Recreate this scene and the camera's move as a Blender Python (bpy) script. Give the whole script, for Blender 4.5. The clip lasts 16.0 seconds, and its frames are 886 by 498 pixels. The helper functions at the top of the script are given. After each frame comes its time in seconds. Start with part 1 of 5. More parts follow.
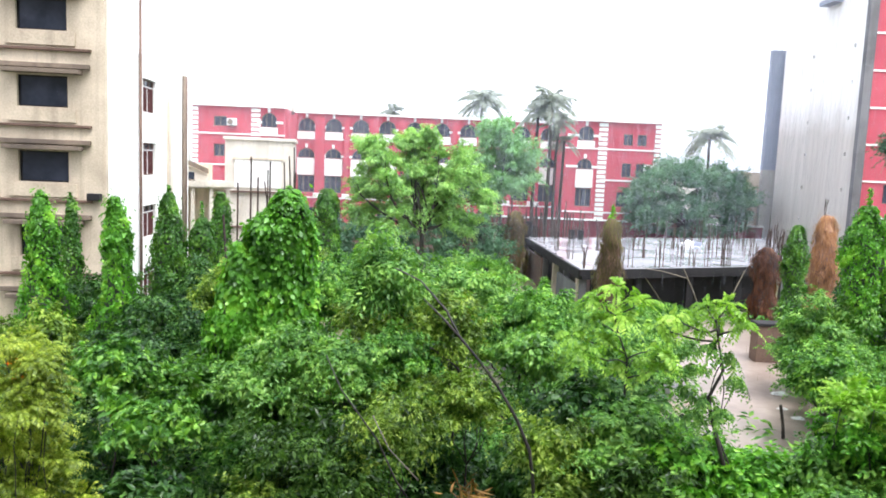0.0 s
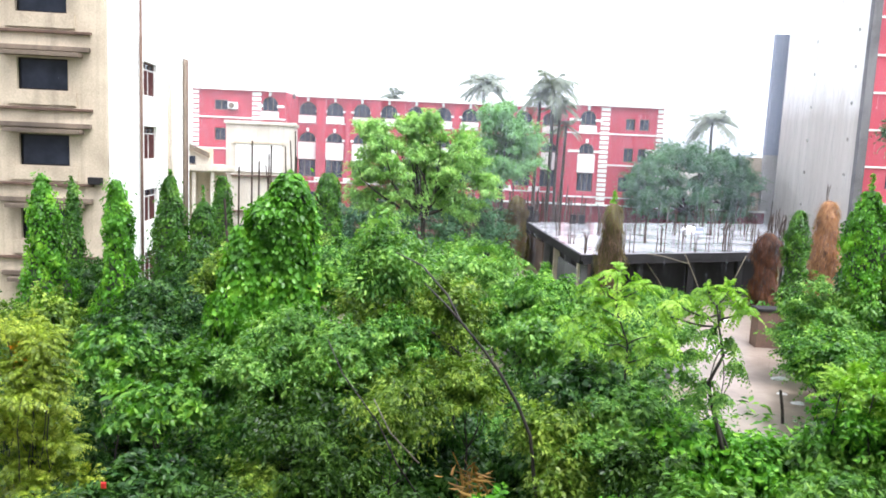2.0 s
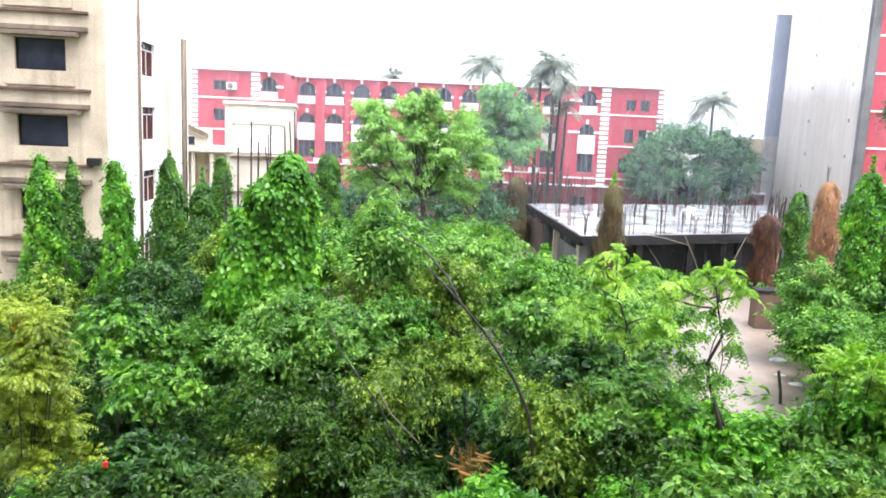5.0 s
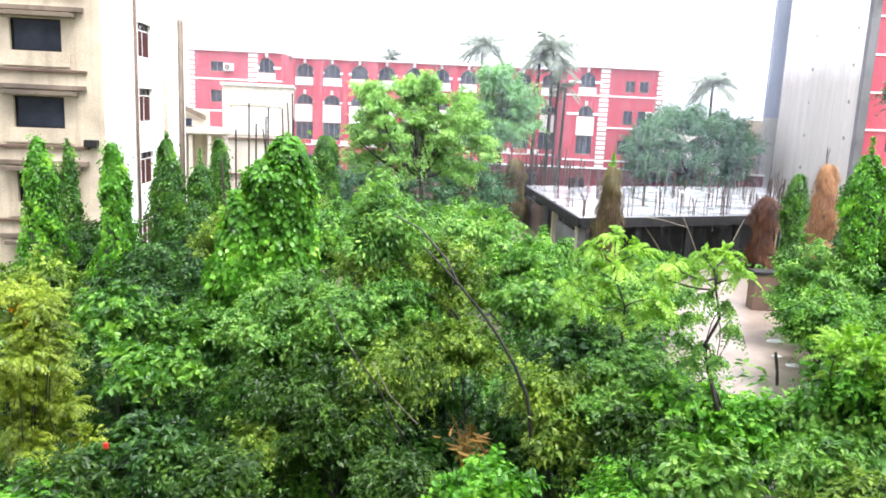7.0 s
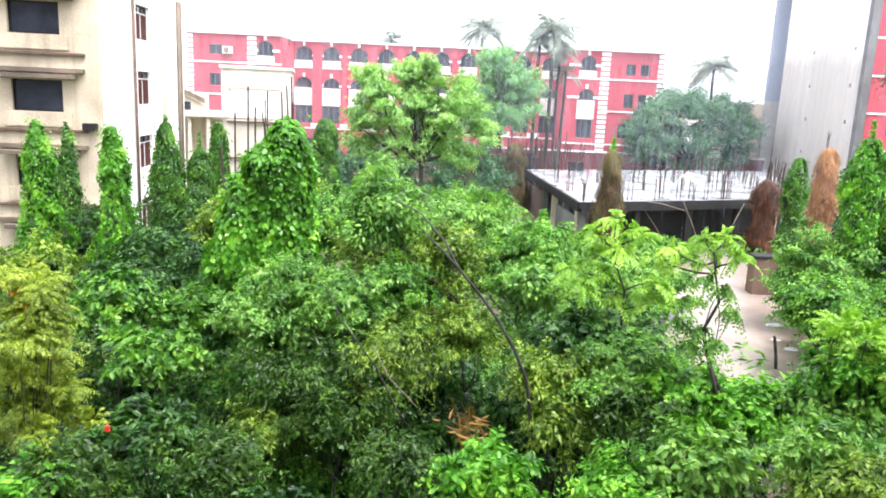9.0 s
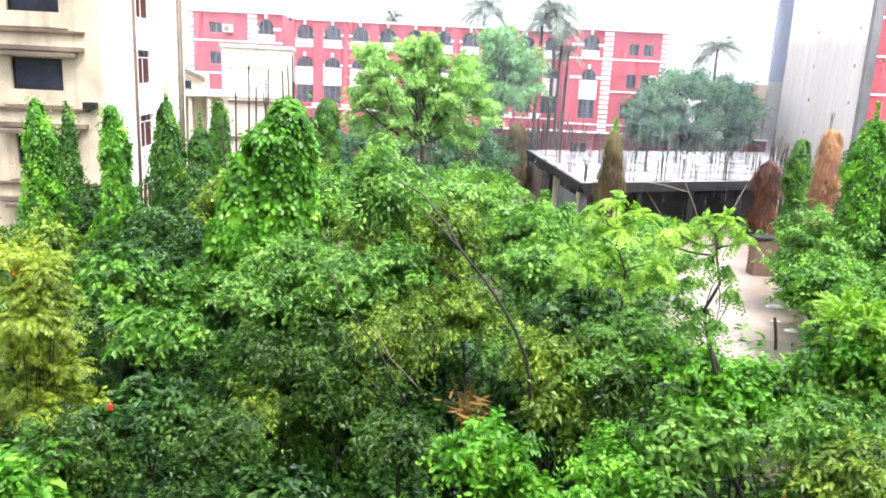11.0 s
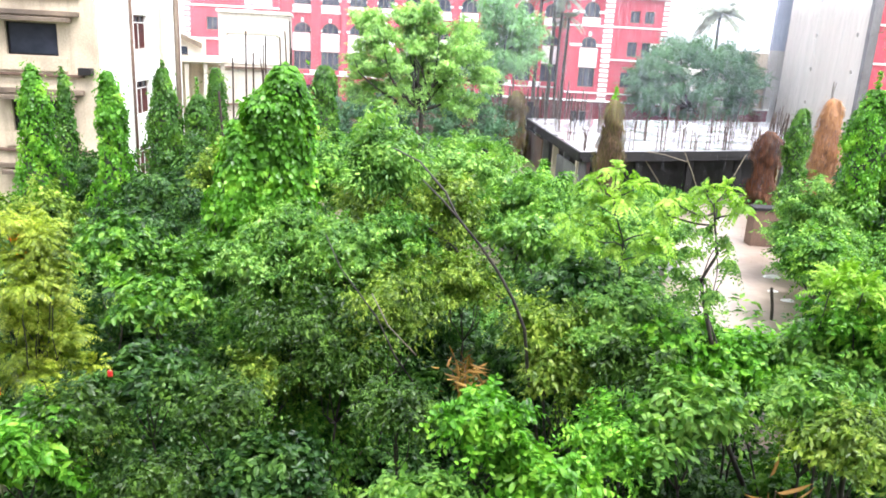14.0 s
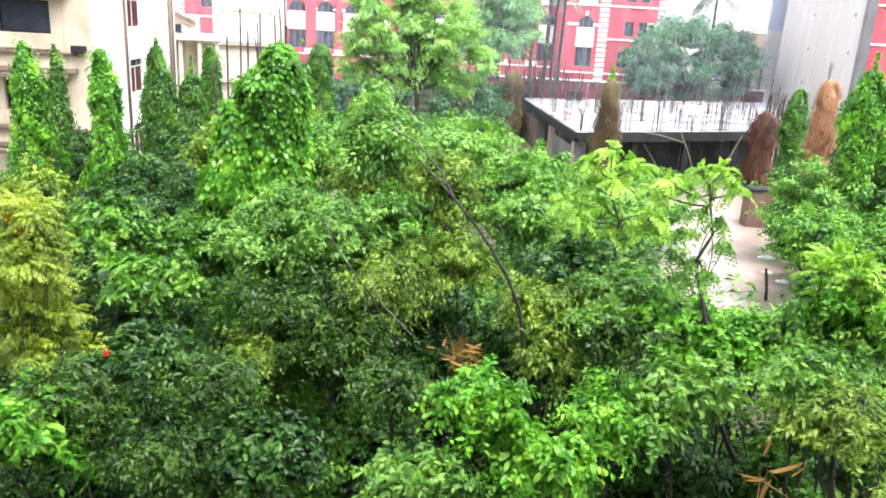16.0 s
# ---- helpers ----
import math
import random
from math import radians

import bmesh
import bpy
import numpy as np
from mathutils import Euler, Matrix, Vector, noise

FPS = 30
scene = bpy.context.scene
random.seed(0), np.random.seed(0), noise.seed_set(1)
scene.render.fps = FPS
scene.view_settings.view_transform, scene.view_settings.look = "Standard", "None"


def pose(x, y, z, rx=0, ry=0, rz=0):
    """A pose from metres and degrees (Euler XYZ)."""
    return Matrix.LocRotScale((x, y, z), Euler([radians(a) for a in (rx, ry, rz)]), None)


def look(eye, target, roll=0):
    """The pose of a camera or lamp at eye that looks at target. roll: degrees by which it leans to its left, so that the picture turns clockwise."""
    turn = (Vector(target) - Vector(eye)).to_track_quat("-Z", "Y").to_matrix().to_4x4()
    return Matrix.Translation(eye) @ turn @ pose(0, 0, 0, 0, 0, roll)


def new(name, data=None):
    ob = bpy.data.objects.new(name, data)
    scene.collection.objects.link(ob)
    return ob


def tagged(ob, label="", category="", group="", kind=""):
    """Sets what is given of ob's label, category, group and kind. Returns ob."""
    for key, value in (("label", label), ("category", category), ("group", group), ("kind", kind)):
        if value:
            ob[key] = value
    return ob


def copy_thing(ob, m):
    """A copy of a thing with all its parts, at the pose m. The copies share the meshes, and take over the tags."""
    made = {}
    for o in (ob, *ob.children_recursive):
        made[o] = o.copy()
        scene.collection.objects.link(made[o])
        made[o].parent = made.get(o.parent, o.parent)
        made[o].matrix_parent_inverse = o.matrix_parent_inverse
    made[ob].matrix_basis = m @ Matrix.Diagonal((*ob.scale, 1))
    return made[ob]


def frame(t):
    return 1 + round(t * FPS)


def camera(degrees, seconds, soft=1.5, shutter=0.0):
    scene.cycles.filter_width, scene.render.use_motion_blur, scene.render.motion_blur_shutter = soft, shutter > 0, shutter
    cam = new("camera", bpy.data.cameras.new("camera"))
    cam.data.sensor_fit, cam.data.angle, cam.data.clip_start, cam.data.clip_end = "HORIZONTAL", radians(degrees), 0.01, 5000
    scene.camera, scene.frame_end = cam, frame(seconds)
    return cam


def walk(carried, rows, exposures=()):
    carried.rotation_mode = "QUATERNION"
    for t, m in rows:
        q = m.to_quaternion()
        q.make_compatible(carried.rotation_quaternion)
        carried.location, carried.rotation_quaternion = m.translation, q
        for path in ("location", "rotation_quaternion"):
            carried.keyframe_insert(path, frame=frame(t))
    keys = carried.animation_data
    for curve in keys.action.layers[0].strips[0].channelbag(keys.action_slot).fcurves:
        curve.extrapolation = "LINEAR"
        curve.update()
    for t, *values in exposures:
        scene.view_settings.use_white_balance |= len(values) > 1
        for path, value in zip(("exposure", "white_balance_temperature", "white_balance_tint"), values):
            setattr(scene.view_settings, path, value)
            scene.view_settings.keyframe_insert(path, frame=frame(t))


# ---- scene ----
EYE = (0.0, 0.0, 9.0)
cam = camera(60.5, 16.0, soft=1.8)
# seconds and the camera's turn in degrees; it stands still and tilts down
ROWS = [
    (0.0, 83.50, -2.35, 0.00),
    (0.5, 83.09, -2.40, 0.02),
    (1.0, 82.81, -2.44, 0.05),
    (1.5, 82.58, -2.45, 0.09),
    (2.0, 82.34, -2.48, 0.11),
    (2.5, 82.09, -2.48, 0.11),
    (3.0, 81.76, -2.51, 0.10),
    (5.5, 80.68, -2.53, 0.09),
    (6.0, 80.36, -2.53, 0.06),
    (6.5, 80.02, -2.52, 0.03),
    (7.0, 79.58, -2.51, -0.02),
    (7.5, 79.21, -2.53, -0.03),
    (8.0, 78.98, -2.53, -0.05),
    (8.5, 78.69, -2.52, -0.05),
    (9.0, 78.37, -2.54, -0.03),
    (11.5, 76.48, -2.75, 0.10),
    (12.0, 76.07, -2.82, 0.09),
    (12.5, 75.71, -2.84, 0.09),
    (13.0, 75.29, -2.89, 0.07),
    (13.5, 74.91, -2.93, 0.06),
    (14.0, 74.55, -2.96, 0.03),
    (14.5, 74.22, -3.03, -0.05),
    (15.0, 73.86, -3.06, -0.12),
    (15.5, 73.46, -3.11, -0.17),
    (16.0, 73.08, -3.16, -0.25),
]
walk(cam, [(t, pose(*EYE, rx, ry, rz)) for t, rx, ry, rz in ROWS], exposures=[(0.0, 1.43, 6230, 10), (7.0, 1.76, 6320, 10), (16.0, 2.0, 6420, 11)])

# ---- light: an overcast, rainy sky ----
world = bpy.data.worlds.new("rainy_sky")
scene.world = world
world.use_nodes = True
wn, wl = world.node_tree.nodes, world.node_tree.links
sky = wn.new("ShaderNodeTexSky")
sky.sky_type, sky.sun_disc = "NISHITA", False
sky.sun_elevation, sky.sun_rotation = radians(66), radians(139)
sky.air_density, sky.dust_density = 1.0, 4.0
grey = wn.new("ShaderNodeHueSaturation")
grey.inputs["Saturation"].default_value = 0.12
wl.new(sky.outputs[0], grey.inputs["Color"])
cloud = wn.new("ShaderNodeMix")  # the even white of the rain cloud over the whole sky
cloud.data_type, cloud.blend_type = "RGBA", "ADD"
cloud.inputs[0].default_value = 1.0
cloud.inputs[7].default_value = (2.45, 2.6, 2.95, 1)
wl.new(grey.outputs[0], cloud.inputs[6])
wl.new(cloud.outputs[2], wn["Background"].inputs[0])
wn["Background"].inputs[1].default_value = 0.15
sun_data = bpy.data.lights.new("sun", "SUN")
sun_data.energy, sun_data.angle, sun_data.color = 1.5, radians(28), (1.0, 0.97, 0.92)
sun = new("sun", sun_data)
sun.matrix_world = look((20, 7, 88), (0, 30, 0))

# ---- materials ----
def material(name, rough=0.7, metal=0.0):
    m = bpy.data.materials.new(name)
    m.use_nodes = True
    b = m.node_tree.nodes["Principled BSDF"]
    b.inputs["Roughness"].default_value, b.inputs["Metallic"].default_value = rough, metal
    return m, m.node_tree.nodes, m.node_tree.links, b


def ramp(nodes, stops):
    r = nodes.new("ShaderNodeValToRGB")
    e = r.color_ramp.elements
    e[0].position, e[0].color = stops[0][0], (*stops[0][1], 1)
    e[1].position, e[1].color = stops[-1][0], (*stops[-1][1], 1)
    for p, c in stops[1:-1]:
        e.new(p).color = (*c, 1)
    return r


def noisy(nodes, links, scale, stretch=(1, 1, 1), detail=6.0):
    co, mp, n = nodes.new("ShaderNodeTexCoord"), nodes.new("ShaderNodeMapping"), nodes.new("ShaderNodeTexNoise")
    mp.inputs["Scale"].default_value = stretch
    n.inputs["Scale"].default_value, n.inputs["Detail"].default_value = scale, detail
    links.new(co.outputs["Object"], mp.inputs["Vector"])
    links.new(mp.outputs[0], n.inputs["Vector"])
    return n


def mixed(nodes, links, fac, a, b, blend="MIX"):
    m = nodes.new("ShaderNodeMix")
    m.data_type, m.blend_type = "RGBA", blend
    for sock, val in ((m.inputs[0], fac), (m.inputs[6], a), (m.inputs[7], b)):
        if isinstance(val, (int, float)):
            sock.default_value = val
        elif isinstance(val, tuple):
            sock.default_value = (*val, 1)
        else:
            links.new(val, sock)
    return m.outputs[2]


def wall_paint(name, base, stain, streak=0.5, rough=0.7, grain=14.0, bump=0.25):
    """Painted or bare plaster: blotches, rain streaks running down, fine grain."""
    m, n, l, b = material(name, rough)
    b.inputs["Specular IOR Level"].default_value = 0.5 if rough < 0.5 else 0.2
    blot = noisy(n, l, 0.45)
    r1 = ramp(n, [(0.42, (0, 0, 0)), (0.72, (1, 1, 1))])
    l.new(blot.outputs[0], r1.inputs[0])
    run = noisy(n, l, 1.0, (2.6, 2.6, 0.12))
    r2 = ramp(n, [(0.5, (0, 0, 0)), (0.75, (streak, streak, streak))])
    l.new(run.outputs[0], r2.inputs[0])
    fac = mixed(n, l, 1.0, r1.outputs[0], r2.outputs[0], "SCREEN")
    half = n.new("ShaderNodeMath")
    half.operation = "MULTIPLY"
    half.inputs[1].default_value = 0.8
    l.new(fac, half.inputs[0])
    col = mixed(n, l, half.outputs[0], base, stain)
    g = noisy(n, l, grain)
    r3 = ramp(n, [(0.3, (0.82, 0.82, 0.82)), (0.7, (1.06, 1.06, 1.06))])
    l.new(g.outputs[0], r3.inputs[0])
    l.new(mixed(n, l, 1.0, col, r3.outputs[0], "MULTIPLY"), b.inputs["Base Color"])
    bp = n.new("ShaderNodeBump")
    bp.inputs["Strength"].default_value, bp.inputs["Distance"].default_value = bump, 0.02
    l.new(g.outputs[0], bp.inputs["Height"])
    l.new(bp.outputs[0], b.inputs["Normal"])
    return m


def leaf_paint(name, dark, mid, light, glow=0.3, rough=0.27, patch=0.35, vary=0.75):
    """Wet leaves: each leaf its own green, with patches of younger growth."""
    m, n, l, b = material(name, rough)
    b.inputs["Specular IOR Level"].default_value = 0.22
    dark, mid, light = [(min(c[0] * 1.12, 0.9), c[1], c[2] * 0.87) for c in (dark, mid, light)]
    geo = n.new("ShaderNodeNewGeometry")
    r = ramp(n, [(0.0, dark), (0.55, mid), (1.0, light)])
    big = noisy(n, l, patch, detail=3.0)
    add = n.new("ShaderNodeMath")
    add.operation = "MULTIPLY_ADD"
    add.inputs[1].default_value, add.inputs[2].default_value = vary * 0.8, -vary * 0.4 - 0.4
    l.new(geo.outputs["Random Per Island"], add.inputs[0])
    two = n.new("ShaderNodeMath")
    two.operation = "MULTIPLY_ADD"
    two.inputs[1].default_value = 1.8
    l.new(big.outputs[0], two.inputs[0])
    l.new(add.outputs[0], two.inputs[2])
    l.new(two.outputs[0], r.inputs[0])
    l.new(r.outputs[0], b.inputs["Base Color"])
    tr = n.new("ShaderNodeBsdfTranslucent")
    l.new(mixed(n, l, 1.0, r.outputs[0], (1.3, 1.5, 0.6), "MULTIPLY"), tr.inputs[0])
    mx = n.new("ShaderNodeMixShader")
    mx.inputs[0].default_value = glow
    l.new(b.outputs[0], mx.inputs[1])
    l.new(tr.outputs[0], mx.inputs[2])
    l.new(mx.outputs[0], n["Material Output"].inputs[0])
    return m


def bark_paint(name, a, c):
    m, n, l, b = material(name, 0.75)
    g = noisy(n, l, 9.0, (1, 1, 0.25))
    r = ramp(n, [(0.35, a), (0.7, c)])
    l.new(g.outputs[0], r.inputs[0])
    l.new(r.outputs[0], b.inputs["Base Color"])
    bp = n.new("ShaderNodeBump")
    bp.inputs["Strength"].default_value, bp.inputs["Distance"].default_value = 0.6, 0.02
    l.new(g.outputs[0], bp.inputs["Height"])
    l.new(bp.outputs[0], b.inputs["Normal"])
    return m


def glass_paint(name, col):
    m, n, l, b = material(name, 0.12)
    g = noisy(n, l, 1.3)
    r = ramp(n, [(0.35, col), (0.7, tuple(c * 1.9 for c in col))])
    l.new(g.outputs[0], r.inputs[0])
    l.new(r.outputs[0], b.inputs["Base Color"])
    b.inputs["Specular IOR Level"].default_value = 0.25
    return m


RED = wall_paint("red_wall_paint", (0.45, 0.072, 0.10), (0.36, 0.056, 0.08), 0.35)
DARKRED = wall_paint("wet_dark_red_wall", (0.17, 0.035, 0.045), (0.07, 0.022, 0.026), 0.8)
WHITE = wall_paint("white_trim_paint", (0.80, 0.79, 0.77), (0.62, 0.60, 0.57), 0.3)
CREAM = wall_paint("stained_cream_plaster", (0.64, 0.54, 0.42), (0.30, 0.24, 0.18), 0.8)
PALE = wall_paint("white_wall_paint", (0.90, 0.89, 0.87), (0.80, 0.77, 0.73), 0.4)
OFFWHITE = wall_paint("offwhite_plaster", (0.64, 0.59, 0.52), (0.42, 0.37, 0.31), 0.6)
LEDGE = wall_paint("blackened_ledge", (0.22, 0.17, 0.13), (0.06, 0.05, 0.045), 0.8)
BROWNSTAIN = wall_paint("rusty_stained_plaster", (0.17, 0.11, 0.085), (0.08, 0.05, 0.04), 0.8)
CONCRETE = wall_paint("weathered_concrete", (0.17, 0.165, 0.17), (0.07, 0.066, 0.07), 0.8)
# near-black concrete; under the slab this colour also carries the shade
DARKCON = wall_paint("blackened_shade_concrete", (0.024, 0.022, 0.024), (0.010, 0.009, 0.010), 0.8)
GREYWALL = wall_paint("grey_cement_plaster", (0.44, 0.42, 0.40), (0.30, 0.29, 0.28), 0.8)
BLUEGREY = wall_paint("bluegrey_column_paint", (0.30, 0.33, 0.42), (0.24, 0.27, 0.34), 0.4)
WETSLAB = wall_paint("wet_concrete_slab", (0.42, 0.42, 0.45), (0.20, 0.20, 0.23), 0.0, 0.15, 5.0, 0.05)
RUST = bark_paint("rusty_steel", (0.022, 0.015, 0.012), (0.07, 0.036, 0.026))
BARK = bark_paint("wet_dark_bark", (0.012, 0.010, 0.008), (0.042, 0.034, 0.026))
TWIG = bark_paint("grey_brown_twig", (0.10, 0.085, 0.06), (0.22, 0.19, 0.14))
# body colour kept dark, so gaps between creeper leaves look shaded
CORE = bark_paint("vine_gap_shade", (0.012, 0.02, 0.008), (0.03, 0.045, 0.018))
DEADCORE = bark_paint("dry_vine_stems", (0.10, 0.055, 0.035), (0.22, 0.12, 0.075))
GLASS = glass_paint("dark_window_glass", (0.024, 0.028, 0.042))
MAROON = bark_paint("maroon_shutter_paint", (0.05, 0.014, 0.014), (0.085, 0.024, 0.022))
MAROON.node_tree.nodes["Principled BSDF"].inputs["Specular IOR Level"].default_value = 0.1
MUD = wall_paint("wet_mud", (0.27, 0.215, 0.18), (0.15, 0.11, 0.085), 0.0, 0.3, 3.0, 0.4)
PLASTIC = material("white_plastic_litter", 0.4)[0]
PLASTIC.node_tree.nodes["Principled BSDF"].inputs["Base Color"].default_value = (0.75, 0.75, 0.75, 1)
REDPLASTIC = material("red_plastic", 0.4)[0]
REDPLASTIC.node_tree.nodes["Principled BSDF"].inputs["Base Color"].default_value = (0.7, 0.03, 0.03, 1)

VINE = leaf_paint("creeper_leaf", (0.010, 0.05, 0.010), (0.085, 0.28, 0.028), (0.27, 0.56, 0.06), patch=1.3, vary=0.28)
# darker copy of the creeper leaf, with shade put into its colours
VINEFAR = leaf_paint("shade_toned_creeper_leaf", (0.012, 0.05, 0.012), (0.052, 0.155, 0.026), (0.14, 0.31, 0.045), patch=1.3, vary=0.4)
BROAD = leaf_paint("broad_green_leaf", (0.012, 0.05, 0.013), (0.075, 0.22, 0.04), (0.24, 0.48, 0.085), patch=1.5)
# dark green leaf; near the building its darkness also stands in for shade
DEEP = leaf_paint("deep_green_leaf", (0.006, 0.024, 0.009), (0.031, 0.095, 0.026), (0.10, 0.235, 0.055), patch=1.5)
BRIGHT = leaf_paint("young_bright_leaf", (0.02, 0.08, 0.012), (0.10, 0.33, 0.035), (0.28, 0.58, 0.08), patch=1.7)
YELLOW = leaf_paint("yellowing_leaf", (0.05, 0.095, 0.014), (0.22, 0.34, 0.04), (0.47, 0.58, 0.09), patch=0.8)
OLIVE = leaf_paint("olive_leaf", (0.014, 0.042, 0.009), (0.11, 0.215, 0.032), (0.31, 0.46, 0.085), patch=1.5)
FRESH = leaf_paint("fresh_tree_leaf", (0.02, 0.08, 0.022), (0.11, 0.27, 0.06), (0.27, 0.50, 0.12), patch=1.4)
# FRESH made paler, so the haze before the tall tree is in its colour
FRESHFAR = leaf_paint("haze_paled_tree_leaf", (0.09, 0.20, 0.08), (0.24, 0.45, 0.18), (0.44, 0.66, 0.30), 0.4, 0.4, patch=0.7)
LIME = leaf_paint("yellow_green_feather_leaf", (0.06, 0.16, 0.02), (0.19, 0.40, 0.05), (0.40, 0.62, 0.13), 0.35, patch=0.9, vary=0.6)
# two far greens, blued and paled to carry the rain haze
FAR = leaf_paint("haze_blued_wet_leaf", (0.020, 0.07, 0.045), (0.058, 0.15, 0.09), (0.12, 0.25, 0.15), 0.2, 0.45, vary=0.5)
FARLIGHT = leaf_paint("haze_paled_far_leaf", (0.07, 0.18, 0.10), (0.17, 0.36, 0.19), (0.28, 0.50, 0.28), 0.3, 0.45, vary=0.5)
# brownish leaf, darkened to put shade into the nearest undergrowth
UNDER = leaf_paint("brownish_shade_leaf", (0.008, 0.026, 0.006), (0.032, 0.085, 0.017), (0.10, 0.22, 0.04), patch=1.6)
BROWNING = leaf_paint("browning_creeper_leaf", (0.04, 0.032, 0.022), (0.11, 0.09, 0.05), (0.17, 0.19, 0.06))
RUSTLEAF = leaf_paint("rust_brown_leaf", (0.045, 0.02, 0.014), (0.12, 0.055, 0.038), (0.20, 0.10, 0.065))
# washed-out palm green; the distance haze is painted in
PALM = leaf_paint("haze_paled_palm_leaf", (0.13, 0.17, 0.17), (0.18, 0.23, 0.22), (0.24, 0.29, 0.27), 0.2, 0.45)
TAN = leaf_paint("withered_tan_leaf", (0.12, 0.07, 0.025), (0.27, 0.18, 0.06), (0.42, 0.29, 0.10))
ORANGE = leaf_paint("orange_petal", (0.5, 0.12, 0.01), (0.75, 0.22, 0.02), (0.85, 0.34, 0.04))
DRY = leaf_paint("dry_brown_leaf", (0.18, 0.09, 0.055), (0.36, 0.21, 0.13), (0.50, 0.32, 0.20))


# ---- helpers for meshes ----
def part(name, bm, mat, parent=None, label="", smooth=False):
    """Link a bmesh as one mesh object, under parent if there is one."""
    me = bpy.data.meshes.new(name)
    bmesh.ops.recalc_face_normals(bm, faces=bm.faces)
    bm.to_mesh(me)
    bm.free()
    me.materials.append(mat)
    if smooth:
        me.polygons.foreach_set("use_smooth", [True] * len(me.polygons))
    ob = new(name, me)
    if parent:
        ob.parent = parent
    if label:
        ob["label"] = label
    return ob


def empty(name, at=(0, 0, 0), rz=0.0, **tags):
    e = new(name)
    e.matrix_world = pose(*at, 0, 0, rz)
    return tagged(e, **tags)


def box(bm, x0, x1, y0, y1, z0, z1):
    v = [bm.verts.new(c) for c in ((x0, y0, z0), (x1, y0, z0), (x1, y1, z0), (x0, y1, z0), (x0, y0, z1), (x1, y0, z1), (x1, y1, z1), (x0, y1, z1))]
    for f in ((0, 3, 2, 1), (4, 5, 6, 7), (0, 1, 5, 4), (1, 2, 6, 5), (2, 3, 7, 6), (3, 0, 4, 7)):
        bm.faces.new([v[i] for i in f])
    return bm


def boxed(name, dims, mat, parent=None, label="", bevel=0.0):
    bm = box(bmesh.new(), *dims)
    if bevel:
        bmesh.ops.bevel(bm, geom=list(bm.edges), offset=bevel, segments=2, affect="EDGES", profile=0.6)
    return part(name, bm, mat, parent, label)


def rect(x0, x1, z0, z1):
    return [(x0, z0), (x1, z0), (x1, z1), (x0, z1)]


def arch(x0, x1, z0, z1):
    r, c = (x1 - x0) / 2, (x0 + x1) / 2
    return [(x0, z0), (x1, z0)] + [(c + r * math.cos(a), z1 - r + r * math.sin(a)) for a in np.linspace(0, math.pi, 11)]


def pierced(outline, holes, y0, y1):
    """A wall in the x-z plane between y0 and y1, with openings right through it."""
    bm = bmesh.new()
    for loop in [outline, *holes]:
        vs = [bm.verts.new((x, y0, z)) for x, z in loop]
        for i in range(len(vs)):
            bm.edges.new((vs[i - 1], vs[i]))
    bmesh.ops.triangle_fill(bm, use_beauty=True, edges=list(bm.edges))
    got = bmesh.ops.extrude_face_region(bm, geom=list(bm.faces))
    for v in got["geom"]:
        if isinstance(v, bmesh.types.BMVert):
            v.co.y = y1
    return bm


def tube(bm, pts, r0, r1, seg=7):
    """A tapered limb along pts."""
    pts = [Vector(p) for p in pts]
    rings = []
    for i, p in enumerate(pts):
        d = (pts[min(i + 1, len(pts) - 1)] - pts[max(i - 1, 0)]).normalized()
        a = d.cross(Vector((0.31, 0.95, 0.05))).normalized()
        b = d.cross(a)
        r = r0 + (r1 - r0) * i / (len(pts) - 1)
        rings.append([bm.verts.new(p + r * (math.cos(k * math.tau / seg) * a + math.sin(k * math.tau / seg) * b)) for k in range(seg)])
    for u, v in zip(rings, rings[1:]):
        for k in range(seg):
            bm.faces.new((u[k], u[(k + 1) % seg], v[(k + 1) % seg], v[k]))
    bm.faces.new(rings[0])
    bm.faces.new(rings[-1][::-1])
    return bm


def bent(a, b, rng, sway=0.12, n=5):
    """A wavering line from a to b."""
    a, b = np.array(a, float), np.array(b, float)
    w = np.linalg.norm(b - a) * sway
    off = rng.normal(0, w, 3)
    return [tuple(a + (b - a) * s + off * math.sin(math.pi * s) + rng.normal(0, w * 0.15, 3) * (0 < s < 1)) for s in np.linspace(0, 1, n)]


def unit(v):
    return v / np.maximum(np.linalg.norm(v, axis=-1, keepdims=True), 1e-9)


